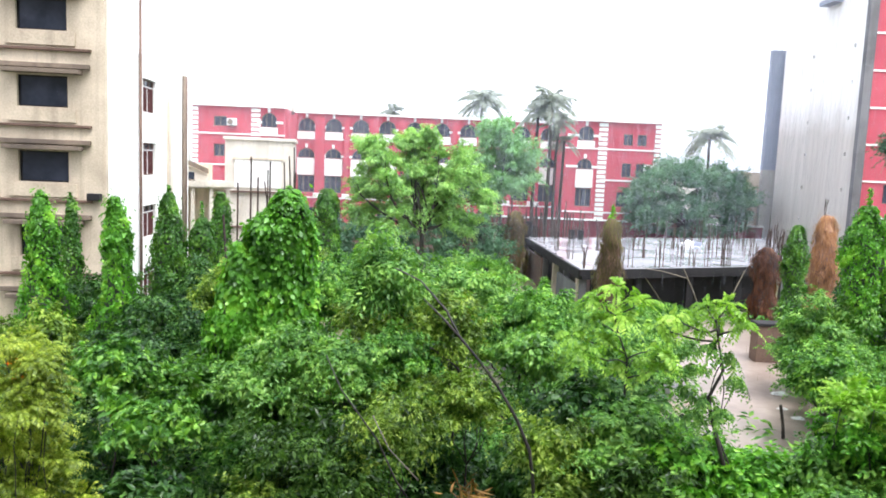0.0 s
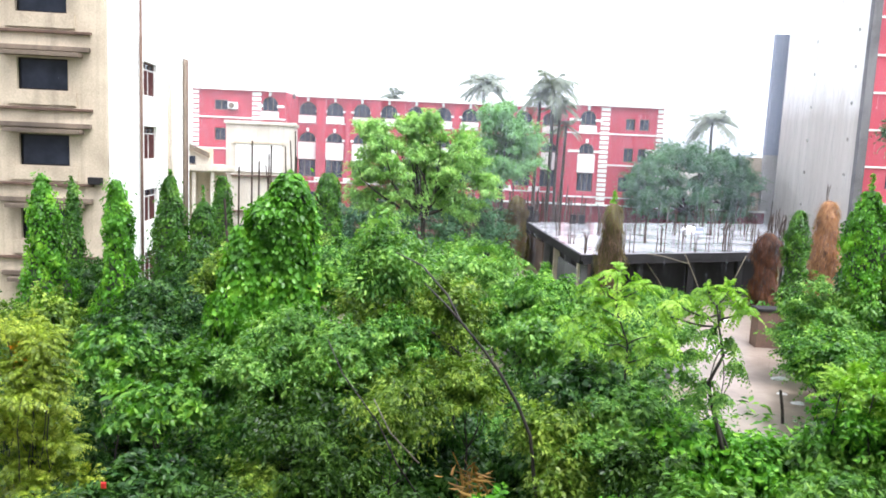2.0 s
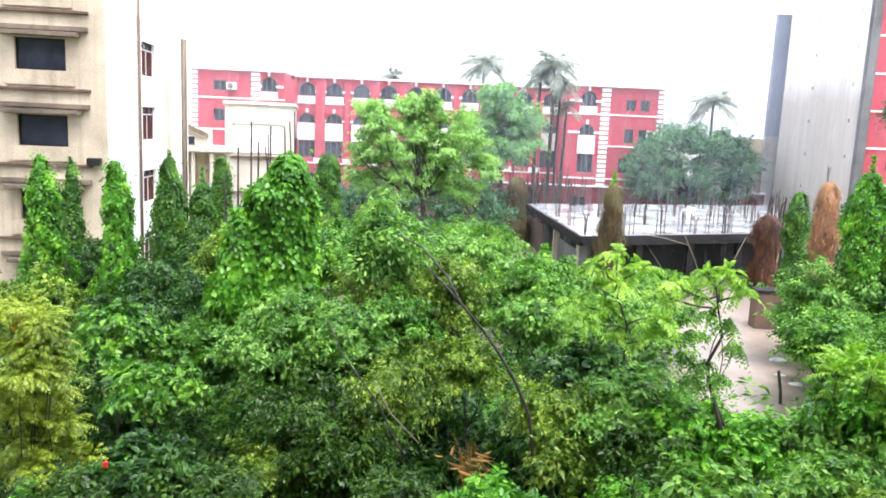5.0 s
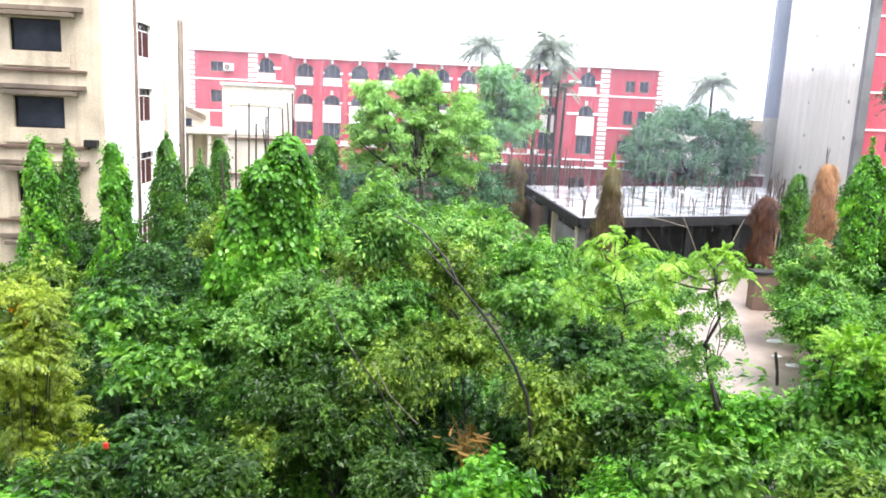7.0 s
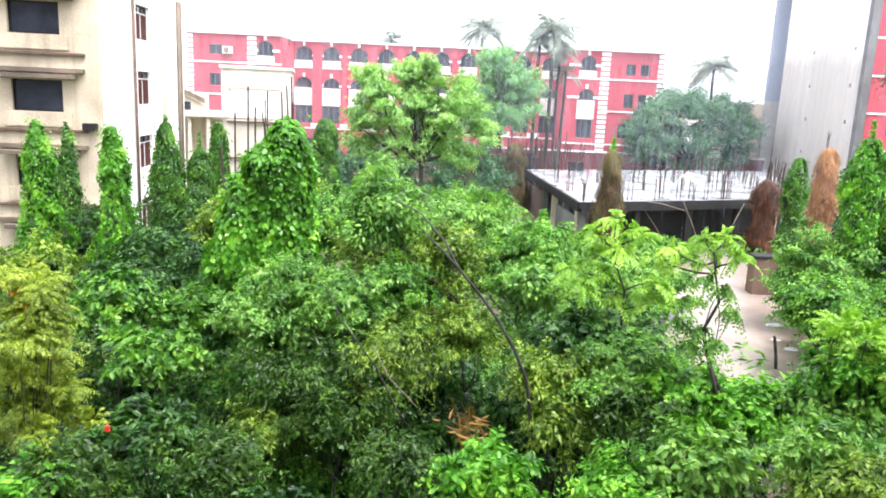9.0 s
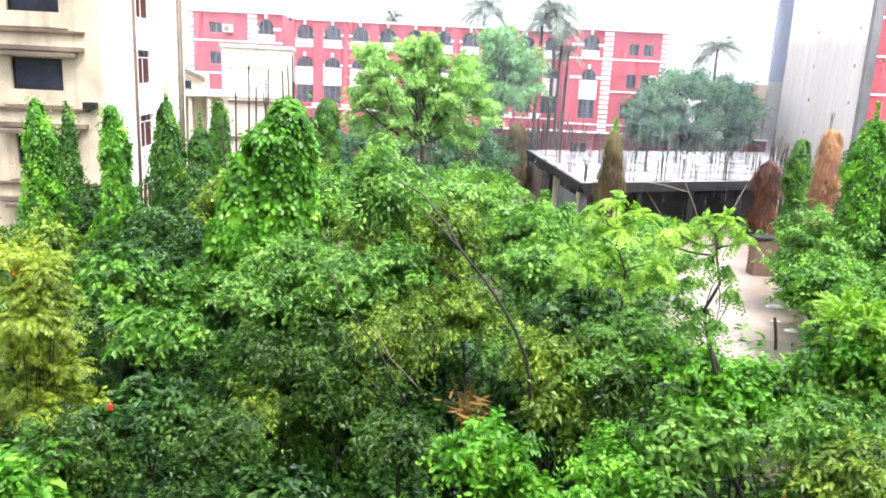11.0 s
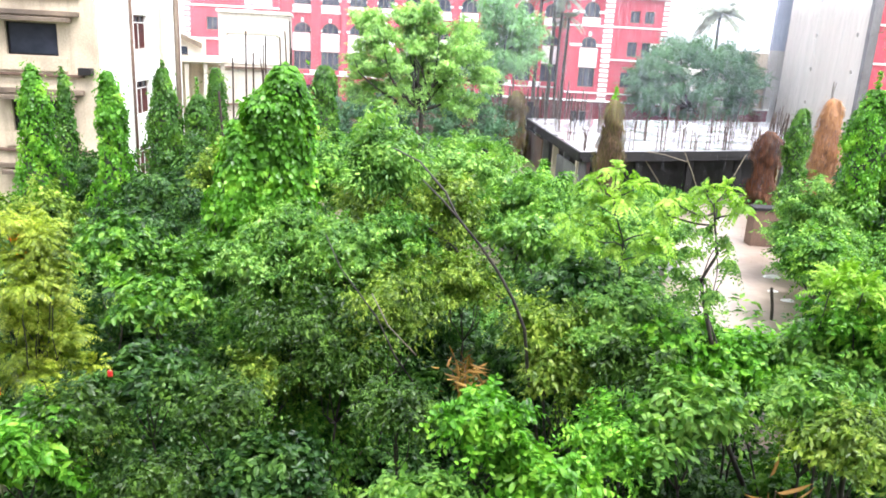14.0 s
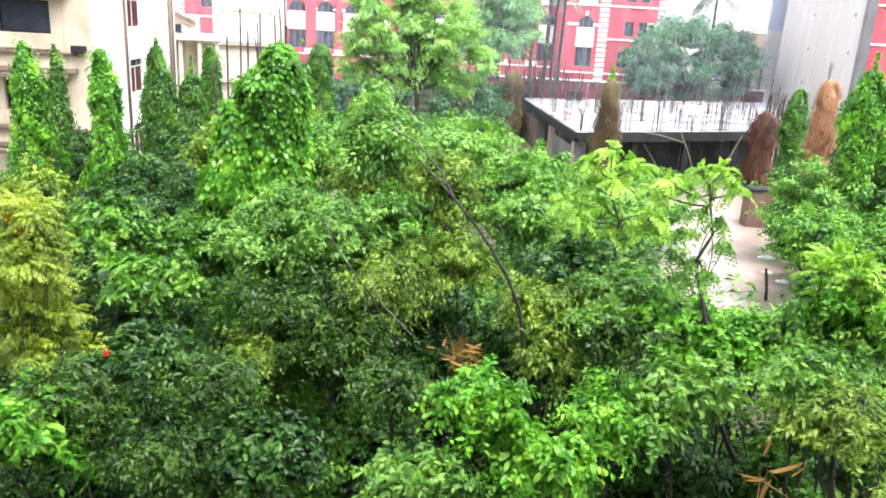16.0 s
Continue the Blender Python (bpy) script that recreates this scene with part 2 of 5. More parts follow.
def leaves(name, pos, axis, nrm, length, ratio, mat, parent=None, label="", fold=0.25, fine=True, droop=0.2):
    """One mesh of many folded leaves: each has a midrib, two halves and a pointed, drooping tip."""
    n = len(pos)
    nrm = unit(nrm - axis * np.sum(nrm * axis, 1, keepdims=True))
    side = np.cross(axis, nrm)
    L = np.broadcast_to(np.asarray(length, float), (n,))[:, None]
    Wd = L * ratio * 0.5
    if fine:
        spec = [(0, 0, 0), (0.3, 0.85, 0.6), (0.68, 0.8, 0.5), (1, 0, 0), (0.68, -0.8, 0.5), (0.3, -0.85, 0.6)]
        faces = [(0, 1, 2, 3), (0, 3, 4, 5)]
    else:
        spec = [(0, 0, 0), (0.45, 1, 0.6), (1, 0, 0), (0.45, -1, 0.6)]
        faces = [(0, 1, 2), (0, 2, 3)]
    k, fs = len(spec), len(faces[0])
    v = np.empty((n, k, 3))
    for i, (s, w, h) in enumerate(spec):
        v[:, i] = pos + axis * L * s + side * Wd * w + nrm * (Wd * h * fold - L * droop * s * s)
    me = bpy.data.meshes.new(name)
    me.vertices.add(n * k)
    me.vertices.foreach_set("co", v.ravel())
    idx = (np.arange(n)[:, None, None] * k + np.array(faces)[None]).ravel()
    me.loops.add(len(idx))
    me.loops.foreach_set("vertex_index", idx.astype(np.int32))
    me.polygons.add(n * len(faces))
    me.polygons.foreach_set("loop_start", np.arange(0, len(idx), fs, dtype=np.int32))
    me.update(calc_edges=True)
    me.materials.append(mat)
    ob = new(name, me)
    if parent:
        ob.parent = parent
    if label:
        ob["label"] = label
    return ob


def sphere_dirs(rng, n, low=-1.0):
    z = rng.uniform(low, 1, n)
    a = rng.uniform(0, math.tau, n)
    s = np.sqrt(1 - z * z)
    return np.stack([s * np.cos(a), s * np.sin(a), z], 1)


def clump_leaves(rng, centres, radii, per):
    """Leaves in the shells of many small clumps: places, axes and normals."""
    centres, radii = np.asarray(centres), np.asarray(radii)
    n = len(centres) * per
    which = np.repeat(np.arange(len(centres)), per)
    d = sphere_dirs(rng, n, -0.8)
    rad = radii[which] * (1 - 0.55 * rng.random(n) ** 1.5)[:, None]
    pos = centres[which] + d * rad
    tilt = rng.normal(0, 0.35, (len(centres), 3))[which]
    nrm = unit(d * 0.65 + tilt + np.array([0, 0, 0.8]) + rng.normal(0, 0.3, (n, 3)))
    axis = d + np.array([0, 0, -0.45]) + rng.normal(0, 0.35, (n, 3))
    axis = unit(axis - nrm * np.sum(axis * nrm, 1, keepdims=True))
    return pos, axis, nrm


def envelope(rng, centre, radii, k, low=-0.6, shell=0.45, uneven=0.22):
    """Centres of k clumps spread through the outer part of an uneven crown."""
    d = sphere_dirs(rng, k, low)
    wob = 1 + uneven * np.sin(d[:, :1] * 5 + centre[0]) * np.cos(d[:, 1:2] * 4 + centre[1]) + rng.normal(0, 0.07, (k, 1))
    return np.array(centre) + d * np.array(radii) * wob * (1 - shell * rng.random((k, 1)))


def shoots(rng, starts, outs, length, size, n=13):
    """Leafy shoots that break the outline: leaves in turn along thin rising, nodding stalks."""
    k = len(starts)
    s = np.tile(np.linspace(0.1, 1, n), k)
    L = np.repeat(length * rng.uniform(0.5, 1.3, k), n)[:, None]
    d = np.repeat(unit(outs + np.array([0, 0, 0.5]) + rng.normal(0, 0.35, (k, 3))), n, 0)
    pos = np.repeat(starts, n, 0) + d * L * s[:, None] - np.array([0, 0, 0.45]) * L * (s ** 2)[:, None]
    side = unit(np.cross(d, rng.normal(0, 1, (k * n, 3))))
    axis = unit(side + d * 0.6 - np.array([0, 0, 0.35]))
    nrm = unit(np.array([0, 0, 0.8]) + rng.normal(0, 0.5, (k * n, 3)))
    return pos, axis, nrm, size * (1.25 - 0.6 * s) * rng.uniform(0.8, 1.2, k * n)


def tree(name, label, base, crotch, centre, radii, k, clump, per, size, mat, seed, ratio=0.5, trunk_r=0.12, limbs=7, bark=None, low=-0.6, shell=0.45, flat=0.55, category="tree", group="", fine=False, uneven=0.22, lobes=()):
    """A tree: wavering trunk, tapered limbs, a crown of many leafy clumps with gaps."""
    rng = np.random.default_rng(seed)
    root = empty(name, base, label=label, category=category, group=group)
    b = np.array(base, float)
    bark = bark or BARK
    top = np.array(crotch) - b
    bm = tube(bmesh.new(), bent((0, 0, -0.1), top, rng, 0.04, 8), trunk_r, trunk_r * 0.65, 9)
    part("trunk", bm, bark, root, smooth=True)
    cs = envelope(rng, centre, radii, k, low, shell, uneven)
    if lobes:
        each = k // len(lobes)
        cs = np.concatenate([envelope(rng, (u, v, w), (r, r * 1.1, r * 0.9), each, -0.8, 0.7, uneven) for u, v, w, r in lobes])
        k = len(cs)
    for c in cs[rng.permutation(k)[:limbs]]:
        part("limb", tube(bmesh.new(), bent(top, c - b, rng, 0.1, 6), trunk_r * 0.5, trunk_r * 0.12, 6), bark, root, smooth=True)
    rr = clump * rng.uniform(0.6, 1.25, (k, 1)) * np.array([1, 1, flat])
    pos, ax, nr = clump_leaves(rng, cs - b, rr, per)
    sz = size * rng.uniform(0.65, 1.25, len(pos))
    ns = k * 3
    w = rng.integers(0, k, ns)
    out = unit((cs[w] - np.array(centre)) / np.array(radii))
    sp = shoots(rng, cs[w] - b + out * rr[w] * 0.5, out, clump * 1.7, size)
    leaves("crown", np.concatenate([pos, sp[0]]), np.concatenate([ax, sp[1]]), np.concatenate([nr, sp[2]]), np.concatenate([sz, sp[3]]), ratio, mat, root, fine=fine)
    return root


def fronds(rng, starts, dirs, length, pairs, leaflet, mat, root, droop=0.5, ratio=0.38, name="foliage"):
    """Feathery compound leaves: leaflets in pairs along drooping stalks."""
    n = len(starts)
    up = np.array([0, 0, 1.0])
    side = unit(np.cross(dirs, up) + rng.normal(0, 0.15, (n, 3)))
    L = length * rng.uniform(0.7, 1.2, n)
    P, A, N, S = [], [], [], []
    for i in range(pairs):
        s = 0.15 + 0.85 * i / (pairs - 1)
        at = starts + dirs * (L * s)[:, None] - up * (L * droop * s * s)[:, None]
        tan = unit(dirs - up * (2 * droop * s))
        for sg in ((-1, 1) if i < pairs - 1 else (0,)):
            ax = unit(side * sg + tan * (0.55 if sg else 1.0) - up * 0.25 + rng.normal(0, 0.12, (n, 3)))
            nr = unit(np.cross(tan, side) * -1 + rng.normal(0, 0.2, (n, 3)))
            nr = np.where(nr[:, 2:] < 0, -nr, nr)
            P.append(at), A.append(ax), N.append(nr)
            S.append(leaflet * (0.55 + 0.9 * math.sin(math.pi * (0.15 + 0.75 * s))) * rng.uniform(0.85, 1.15, n))
    return leaves(name, np.concatenate(P), np.concatenate(A), np.concatenate(N), np.concatenate(S), ratio, mat, root, fine=False)


def feather_tree(name, label, base, crotch, tips, per, length, pairs, leaflet, mat, seed, trunk_r=0.06, spread=0.35, droop=0.5, category="tree", ratio=0.4, leader=()):
    """A slender tree whose limbs end in sprays of feathery leaves; tips are clump centres with radii."""
    rng = np.random.default_rng(seed)
    root = empty(name, base, label=label, category=category)
    b = np.array(base, float)
    top = np.array(crotch) - b
    part("trunk", tube(bmesh.new(), bent((0, 0, -0.1), top, rng, 0.05, 8), trunk_r, trunk_r * 0.6, 8), BARK, root, smooth=True)
    S, D = [], []
    line = np.array([top] + [np.array(p) - b for p in leader])
    if leader:
        part("leader", tube(bmesh.new(), [tuple(p) for p in line], trunk_r * 0.6, trunk_r * 0.2, 7), BARK, root, smooth=True)
        line = np.concatenate([line[:-1] + (line[1:] - line[:-1]) * q for q in np.linspace(0, 1, 8)])
    for x, y, z, r in tips:
        c = np.array((x, y, z)) - b
        low = line[line[:, 2] < c[2] - 0.15]
        fork = low[np.argmin(np.linalg.norm(low - c, axis=1))] if len(low) else top
        part("limb", tube(bmesh.new(), bent(fork, c, rng, 0.08, 6), trunk_r * 0.33, 0.008, 6), BARK, root, smooth=True)
        d = sphere_dirs(rng, per, -0.25)
        S.append(c + d * r * rng.random((per, 1)) * 0.7)
        D.append(unit(d + np.array([0, 0, 0.25])))
    fronds(rng, np.concatenate(S), np.concatenate(D), length, pairs, leaflet, mat, root, droop, ratio)
    return root


def vine_column(label, x, y, z0, z1, w0, w1, mat, seed, size=0.12, lean=0.0, spike=0.0, density=300, core=None, dry=False, cap=0.2, name="creeper_covered_column", bars=0):
    """An unfinished column with its steel bars, wrapped in creeper: widest low down, hanging leaves like shingles."""
    rng = np.random.default_rng(seed)
    root = empty(name, (x, y, 0), label=label, category="column", group="creeper-covered columns")
    h = z1 - z0
    def radius(s, a):
        w = (w0 + (w1 - w0) * s) * 0.5
        w = w * (1 + 0.20 * np.sin(s * 8 + seed) * np.cos(a * 2 + seed) + 0.15 * np.sin(s * 13 + seed * 3) + 0.12 * np.sin(s * 23 + a * 3 + seed * 2) + 0.09 * np.sin(s * 37 + a * 4 + seed))
        return w * np.clip((1.02 - s) / cap, 0.0, 1.0) ** 0.6
    bm = bmesh.new()
    rings = []
    for s in np.linspace(0, 1, 22):
        rings.append([bm.verts.new((lean * s * h + math.cos(a) * radius(s, a) * 0.86, math.sin(a) * radius(s, a) * 0.86, z0 + s * h)) for a in np.arange(14) * math.tau / 14])
    for u, v in zip(rings, rings[1:]):
        for k in range(14):
            bm.faces.new((u[k], u[(k + 1) % 14], v[(k + 1) % 14], v[k]))
    bm.faces.new(rings[0]), bm.faces.new(rings[-1][::-1])
    # filler behind the leaves; the default CORE paints shade into the gaps
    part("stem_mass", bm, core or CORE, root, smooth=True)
    part("concrete_core", box(bmesh.new(), -0.15, 0.15, -0.15, 0.15, 0, max(z0 + 0.3, 0.5)), DARKCON, root)
    n = int(density * 1.35 * h * (w0 + w1))
    s = rng.random(n)
    a = rng.uniform(0, math.tau, n)
    r = radius(s, a) * rng.uniform(0.86, 1.16, n) + 0.02
    pos = np.stack([lean * s * h + np.cos(a) * r, np.sin(a) * r, z0 + s * h], 1)
    out = np.stack([np.cos(a), np.sin(a), np.zeros(n)], 1)
    k = int(h * 5 * (w0 + w1))
    sk, ak = rng.random(k) ** 0.8 * 0.97, rng.uniform(0, math.tau, k)
    rk = radius(sk, ak)
    cs = np.stack([lean * sk * h + np.cos(ak) * rk, np.sin(ak) * rk, z0 + sk * h], 1)
    tuft = 30
    pk = np.repeat(cs, tuft, 0) + rng.normal(0, 0.085, (k * tuft, 3)) * np.repeat(rng.uniform(0.6, 1.7, (k, 1)), tuft, 0) * np.array([1, 1, 1.5])
    pos = np.concatenate([pos, pk])
    out = np.concatenate([out, np.repeat(np.stack([np.cos(ak), np.sin(ak), ak * 0], 1), tuft, 0)])
    n += k * tuft
    if spike and dry:
        tip = 260
        q = rng.random(tip)
        pt = np.stack([rng.normal(0, 0.13, tip) * (1.1 - q) + lean * h, rng.normal(0, 0.13, tip) * (1.1 - q), z1 - 0.5 + q * (spike + 0.5)], 1)
        dv = sphere_dirs(rng, tip)
        leaves("green_shoot", pt, dv, sphere_dirs(rng, tip), 0.13 * rng.uniform(0.6, 1.3, tip), 0.6, VINE, root, "fresh green shoot at the tip")
    elif spike:
        m = int(110 * spike / size * 0.17)
        t = rng.random(m)
        sp = np.stack([rng.normal(0, 0.06, m) * (1 - t) + lean * h, rng.normal(0, 0.06, m), z1 - 0.1 + t * spike], 1)
        pos, out = np.concatenate([pos, sp]), np.concatenate([out, sphere_dirs(rng, m)])
        n += m
    rise = np.clip(((pos[:, 2:] - z0) / h - 0.8) / 0.2, 0, 1)  # leaves lie flatter on the rounded top
    nrm = unit(out + np.array([0, 0, 1.0]) * (0.2 + 0.9 * rise) + rng.normal(0, 0.15 if dry else 0.4, (n, 3)))
    axis = np.array([0, 0, -1.0]) + out * (0.05 if dry else 0.35) + rng.normal(0, 0.1 if dry else 0.45, (n, 3))
    axis = unit(axis - nrm * np.sum(axis * nrm, 1, keepdims=True))
    leaves("creeper", pos, axis, nrm, size * rng.uniform(0.6, 1.3, n), 0.1 if dry else 0.75, mat, root, droop=0.02 if dry else 0.15)
    for i in range(bars):
        bx, by = rng.uniform(-0.22, 0.22, 2)
        part("steel_bar", tube(bmesh.new(), bent((bx + lean * h, by, z1 - 0.5), (bx + lean * h + rng.normal(0, 0.08), by, z1 + rng.uniform(0.4, 1.2)), rng, 0.02, 4), 0.022, 0.02, 6), RUST, root)
    return root


# ---- ground ----
def ground_sheet():
    m, n, l, b = material("muddy_grassy_ground", 0.45)
    a, c = noisy(n, l, 0.12), noisy(n, l, 2.2)
    r1 = ramp(n, [(0.35, (0.05, 0.08, 0.025)), (0.5, (0.16, 0.13, 0.085)), (0.65, (0.10, 0.12, 0.05))])
    r2 = ramp(n, [(0.3, (0.6, 0.6, 0.6)), (0.7, (1.15, 1.15, 1.15))])
    l.new(a.outputs[0], r1.inputs[0]), l.new(c.outputs[0], r2.inputs[0])
    l.new(mixed(n, l, 1.0, r1.outputs[0], r2.outputs[0], "MULTIPLY"), b.inputs["Base Color"])
    bm = bmesh.new()
    xs = [-3000, -300, -60] + list(np.arange(-40, 41, 4.0)) + [60, 300, 3000]
    ys = [-3000, -300, -40] + list(np.arange(-8, 81, 4.0)) + [120, 400, 3000]
    grid = [[bm.verts.new((x, y, 0.10 * math.sin(x * 0.7) * math.cos(y * 0.5) - 0.06 if abs(x) < 45 and -10 < y < 80 else -0.1)) for x in xs] for y in ys]
    for u, v in zip(grid, grid[1:]):
        for k in range(len(xs) - 1):
            bm.faces.new((u[k], u[k + 1], v[k + 1], v[k]))
    tagged(part("ground", bm, m, smooth=True), "muddy, overgrown waste ground soaked by rain", "ground", kind="structure")


def mud_clearing():
    """The bare, wet, trodden mud between the bushes and the unfinished slab."""
    rng = np.random.default_rng(5)
    bm = bmesh.new()
    rings = []
    for s in np.linspace(0, 1, 14):
        ring = []
        for a in np.linspace(0, math.tau, 48, endpoint=False):
            w = 1 + 0.12 * math.sin(3 * a + 1) + 0.07 * math.sin(7 * a)
            x, y = 14.6 + 6.5 * s * w * math.cos(a) + 1.5 * math.sin(a) * s, 34 + 13.5 * s * w * math.sin(a)
            ring.append(bm.verts.new((x, y, 0.12 + 0.05 * noise.noise((x * 0.6, y * 0.6, 0)) - 0.2 * max(0, s - 0.85))))
        rings.append(ring)
    for u, v in zip(rings, rings[1:]):
        for k in range(48):
            bm.faces.new((u[k], u[(k + 1) % 48], v[(k + 1) % 48], v[k]))
    bmesh.ops.remove_doubles(bm, verts=bm.verts, dist=0.001)
    tagged(part("mud", bm, MUD, smooth=True), "bare wet brown mud with shallow puddles", "mud", kind="structure")


ground_sheet()
mud_clearing()


# ---- the long red school building ----
def window_unit(root, x0, x1, z0, z1, y, arched=False, mullions=1, frame_mat=None):
    """A window set back in its opening: frame, mullions and dark panes."""
    w = part("window", pierced(arch(x0, x1, z0, z1) if arched else rect(x0, x1, z0, z1), [(arch if arched else rect)(x0 + 0.07, x1 - 0.07, z0 + 0.07, z1 - 0.07)], y, y + 0.08), frame_mat or LEDGE, root)
    g = bmesh.new()
    loop = (arch if arched else rect)(x0 + 0.05, x1 - 0.05, z0 + 0.05, z1 - 0.05)
    f = g.faces.new([g.verts.new((x, y + 0.05, z)) for x, z in loop])
    ex = bmesh.ops.extrude_face_region(g, geom=[f])
    for v in ex["geom"]:
        if isinstance(v, bmesh.types.BMVert):
            v.co.y += 0.015
    part("pane", g, GLASS, w)
    for i in range(mullions):
        xm = x0 + (x1 - x0) * (i + 1) / (mullions + 1)
        boxed("mullion", (xm - 0.03, xm + 0.03, y - 0.005, y + 0.045, z0 + 0.07, z1 - 0.1), frame_mat or LEDGE, w)
    return w


def school():
    root = empty("school_building", (0, 82, 0), label="long four-storey red school building with white bands and arched windows", category="building")
    top = 14.0
    levels = [(11.95, 13.5, True), (8.9, 10.05, True), (4.9, 6.9, False), (1.2, 3.2, False)]

    def bay(cx, w, y):
        """White panels below the openings of one bay."""
        for z0, z1 in ((11.2, 11.93), (6.93, 8.88)):
            boxed("white_panel", (cx - w / 2 - 0.08, cx + w / 2 + 0.08, y - 0.06, y + 0.1, z0, z1), WHITE, root)
        for z in (13.55, 10.1):
            boxed("keystone", (cx - 0.14, cx + 0.14, y - 0.07, y + 0.05, z - 0.02, z + 0.42), WHITE, root)

    def run(x0, x1, y, bays, extra=(), w=2.0):
        holes, wins = [], []
        for cx in bays:
            for z0, z1, arched in levels:
                holes.append((arch if arched else rect)(cx - w / 2, cx + w / 2, z0, z1))
                wins.append((cx - w / 2, cx + w / 2, z0, z1, arched))
        for a, b, z0, z1 in extra:
            holes.append(rect(a, b, z0, z1))
            wins.append((a, b, z0, z1, False))
        part("wall", pierced(rect(x0, x1, 0, top), holes, y, y + 0.3), RED, root, "red painted wall")
        for a, b, z0, z1, arched in wins:
            window_unit(root, a + 0.002, b - 0.002, z0 + 0.002, z1 - 0.002, y + 0.16, arched, 2 if b - a > 1.5 else 1)
        for cx in bays:
            bay(cx, w, y)
        for z in (11.05, 7.75, 4.25):
            boxed("white_band", (x0 + 0.01, x1 - 0.01, y - 0.09, y + 0.12, z, z + 0.16), WHITE, root) if z != 7.75 or not bays else None
        if bays:
            edges = [x0] + sorted(bays) + [x1]
            for a, b in zip(edges, edges[1:]):
                for z in (12.35, 9.05):
                    l, r = a + (w / 2 + 0.02 if a in bays else 0.3), b - (w / 2 + 0.02 if b in bays else 0.3)
                    if r - l > 0.15:
                        boxed("white_band", (l - 0.12, r + 0.12, y - 0.07, y + 0.1, z, z + 0.26), WHITE, root)
        boxed("cornice", (x0 + 0.003, x1 - 0.003, y - 0.3, y + 0.35, top, top + 0.2), WHITE, root)

    def quoin(x, y, w=0.95):
        for i in range(26):
            z = 1.0 + i * 0.5
            boxed("quoin_block", (x - w / 2, x + w / 2, y - 0.12, y + 0.03, z, z + 0.36), WHITE, root)

    run(-26.9, -20.1, 0, [], [(-24.6, -23.2, 11.9, 12.95), (-24.6, -23.4, 8.7, 10.0), (-22.6, -21.4, 5.0, 6.6)])
    run(-20.1, -17.0, 0, [-18.7], w=1.7)
    quoin(-26.6, 0, 0.7), quoin(-20.1, 0)
    cs = [-15.9 + 3.12 * i for i in range(10)]
    run(-17.3, 13.2, 7, cs)
    for i, cx in enumerate(cs[:-1]):
        wide = 0.55 if i % 2 == 0 else 0.3
        boxed("pilaster", (cx + 1.56 - wide, cx + 1.56 + wide, 6.7, 6.99, 0, 13.6), RED, root)
        boxed("pilaster_base", (cx + 1.56 - wide - 0.12, cx + 1.56 + wide + 0.12, 6.6, 6.69, 4.3, 4.9), WHITE, root)
    run(13.0, 16.9, 0, [15.2], w=1.7)
    run(16.9, 23.2, 0, [], [(19.2, 20.2, 11.6, 12.8), (20.7, 21.7, 11.6, 12.8), (19.2, 20.2, 8.2, 9.7), (20.7, 21.7, 8.2, 9.7), (18.8, 20.4, 5.0, 6.6)])
    quoin(17.0, 0), quoin(22.9, 0, 0.7)
    boxed("side_wall", (-17.3, -17.0, 0.31, 6.99, 0, 13.99), RED, root)
    boxed("side_wall", (13.0, 13.3, 0.31, 6.99, 0, 13.99), RED, root)
    boxed("side_wall", (-26.9, -26.6, 0.31, 16, 0, 13.99), RED, root)
    boxed("side_wall", (22.9, 23.2, 0.31, 16, 0, 13.99), RED, root)
    boxed("back_wall", (-26.5, 22.8, 15.7, 16, 0, 13.99), RED, root)
    boxed("roof", (-26.5, 22.8, 7.4, 15.6, 13.4, 13.6), CONCRETE, root)
    boxed("roof", (-26.5, -17.4, 0.4, 7.3, 13.4, 13.6), CONCRETE, root)
    boxed("roof", (13.4, 22.8, 0.4, 7.3, 13.4, 13.6), CONCRETE, root)
    for x, w in ((-24.3, 1.3), (-19.6, 2.6), (-2.5, 4.6)):
        boxed("roof_tank_room", (x, x + w, 3.4 if x < -10 else 9, 5.2 if x < -10 else 11, 13.6, 14.65), OFFWHITE, root, "pale box on the roof")
    for x, z in ((-22.6, 12.0), (22.0, 8.9)):
        ac = empty("air_conditioner", (x, 81.75, z), label="white outdoor air conditioner hung on the red wall", category="air conditioner")
        boxed("casing", (-0.5, 0.5, -0.2, 0.18, 0, 0.75), WHITE, ac, bevel=0.03)
        bm = bmesh.new()
        bmesh.ops.create_cone(bm, cap_ends=True, segments=20, radius1=0.3, radius2=0.3, depth=0.04, matrix=pose(-0.1, -0.22, 0.37, 90))
        part("fan_grille", bm, LEDGE, ac, "dark round grille")
        boxed("bracket", (-0.4, 0.4, -0.1, 0.24, -0.05, -0.005), LEDGE, ac)


school()


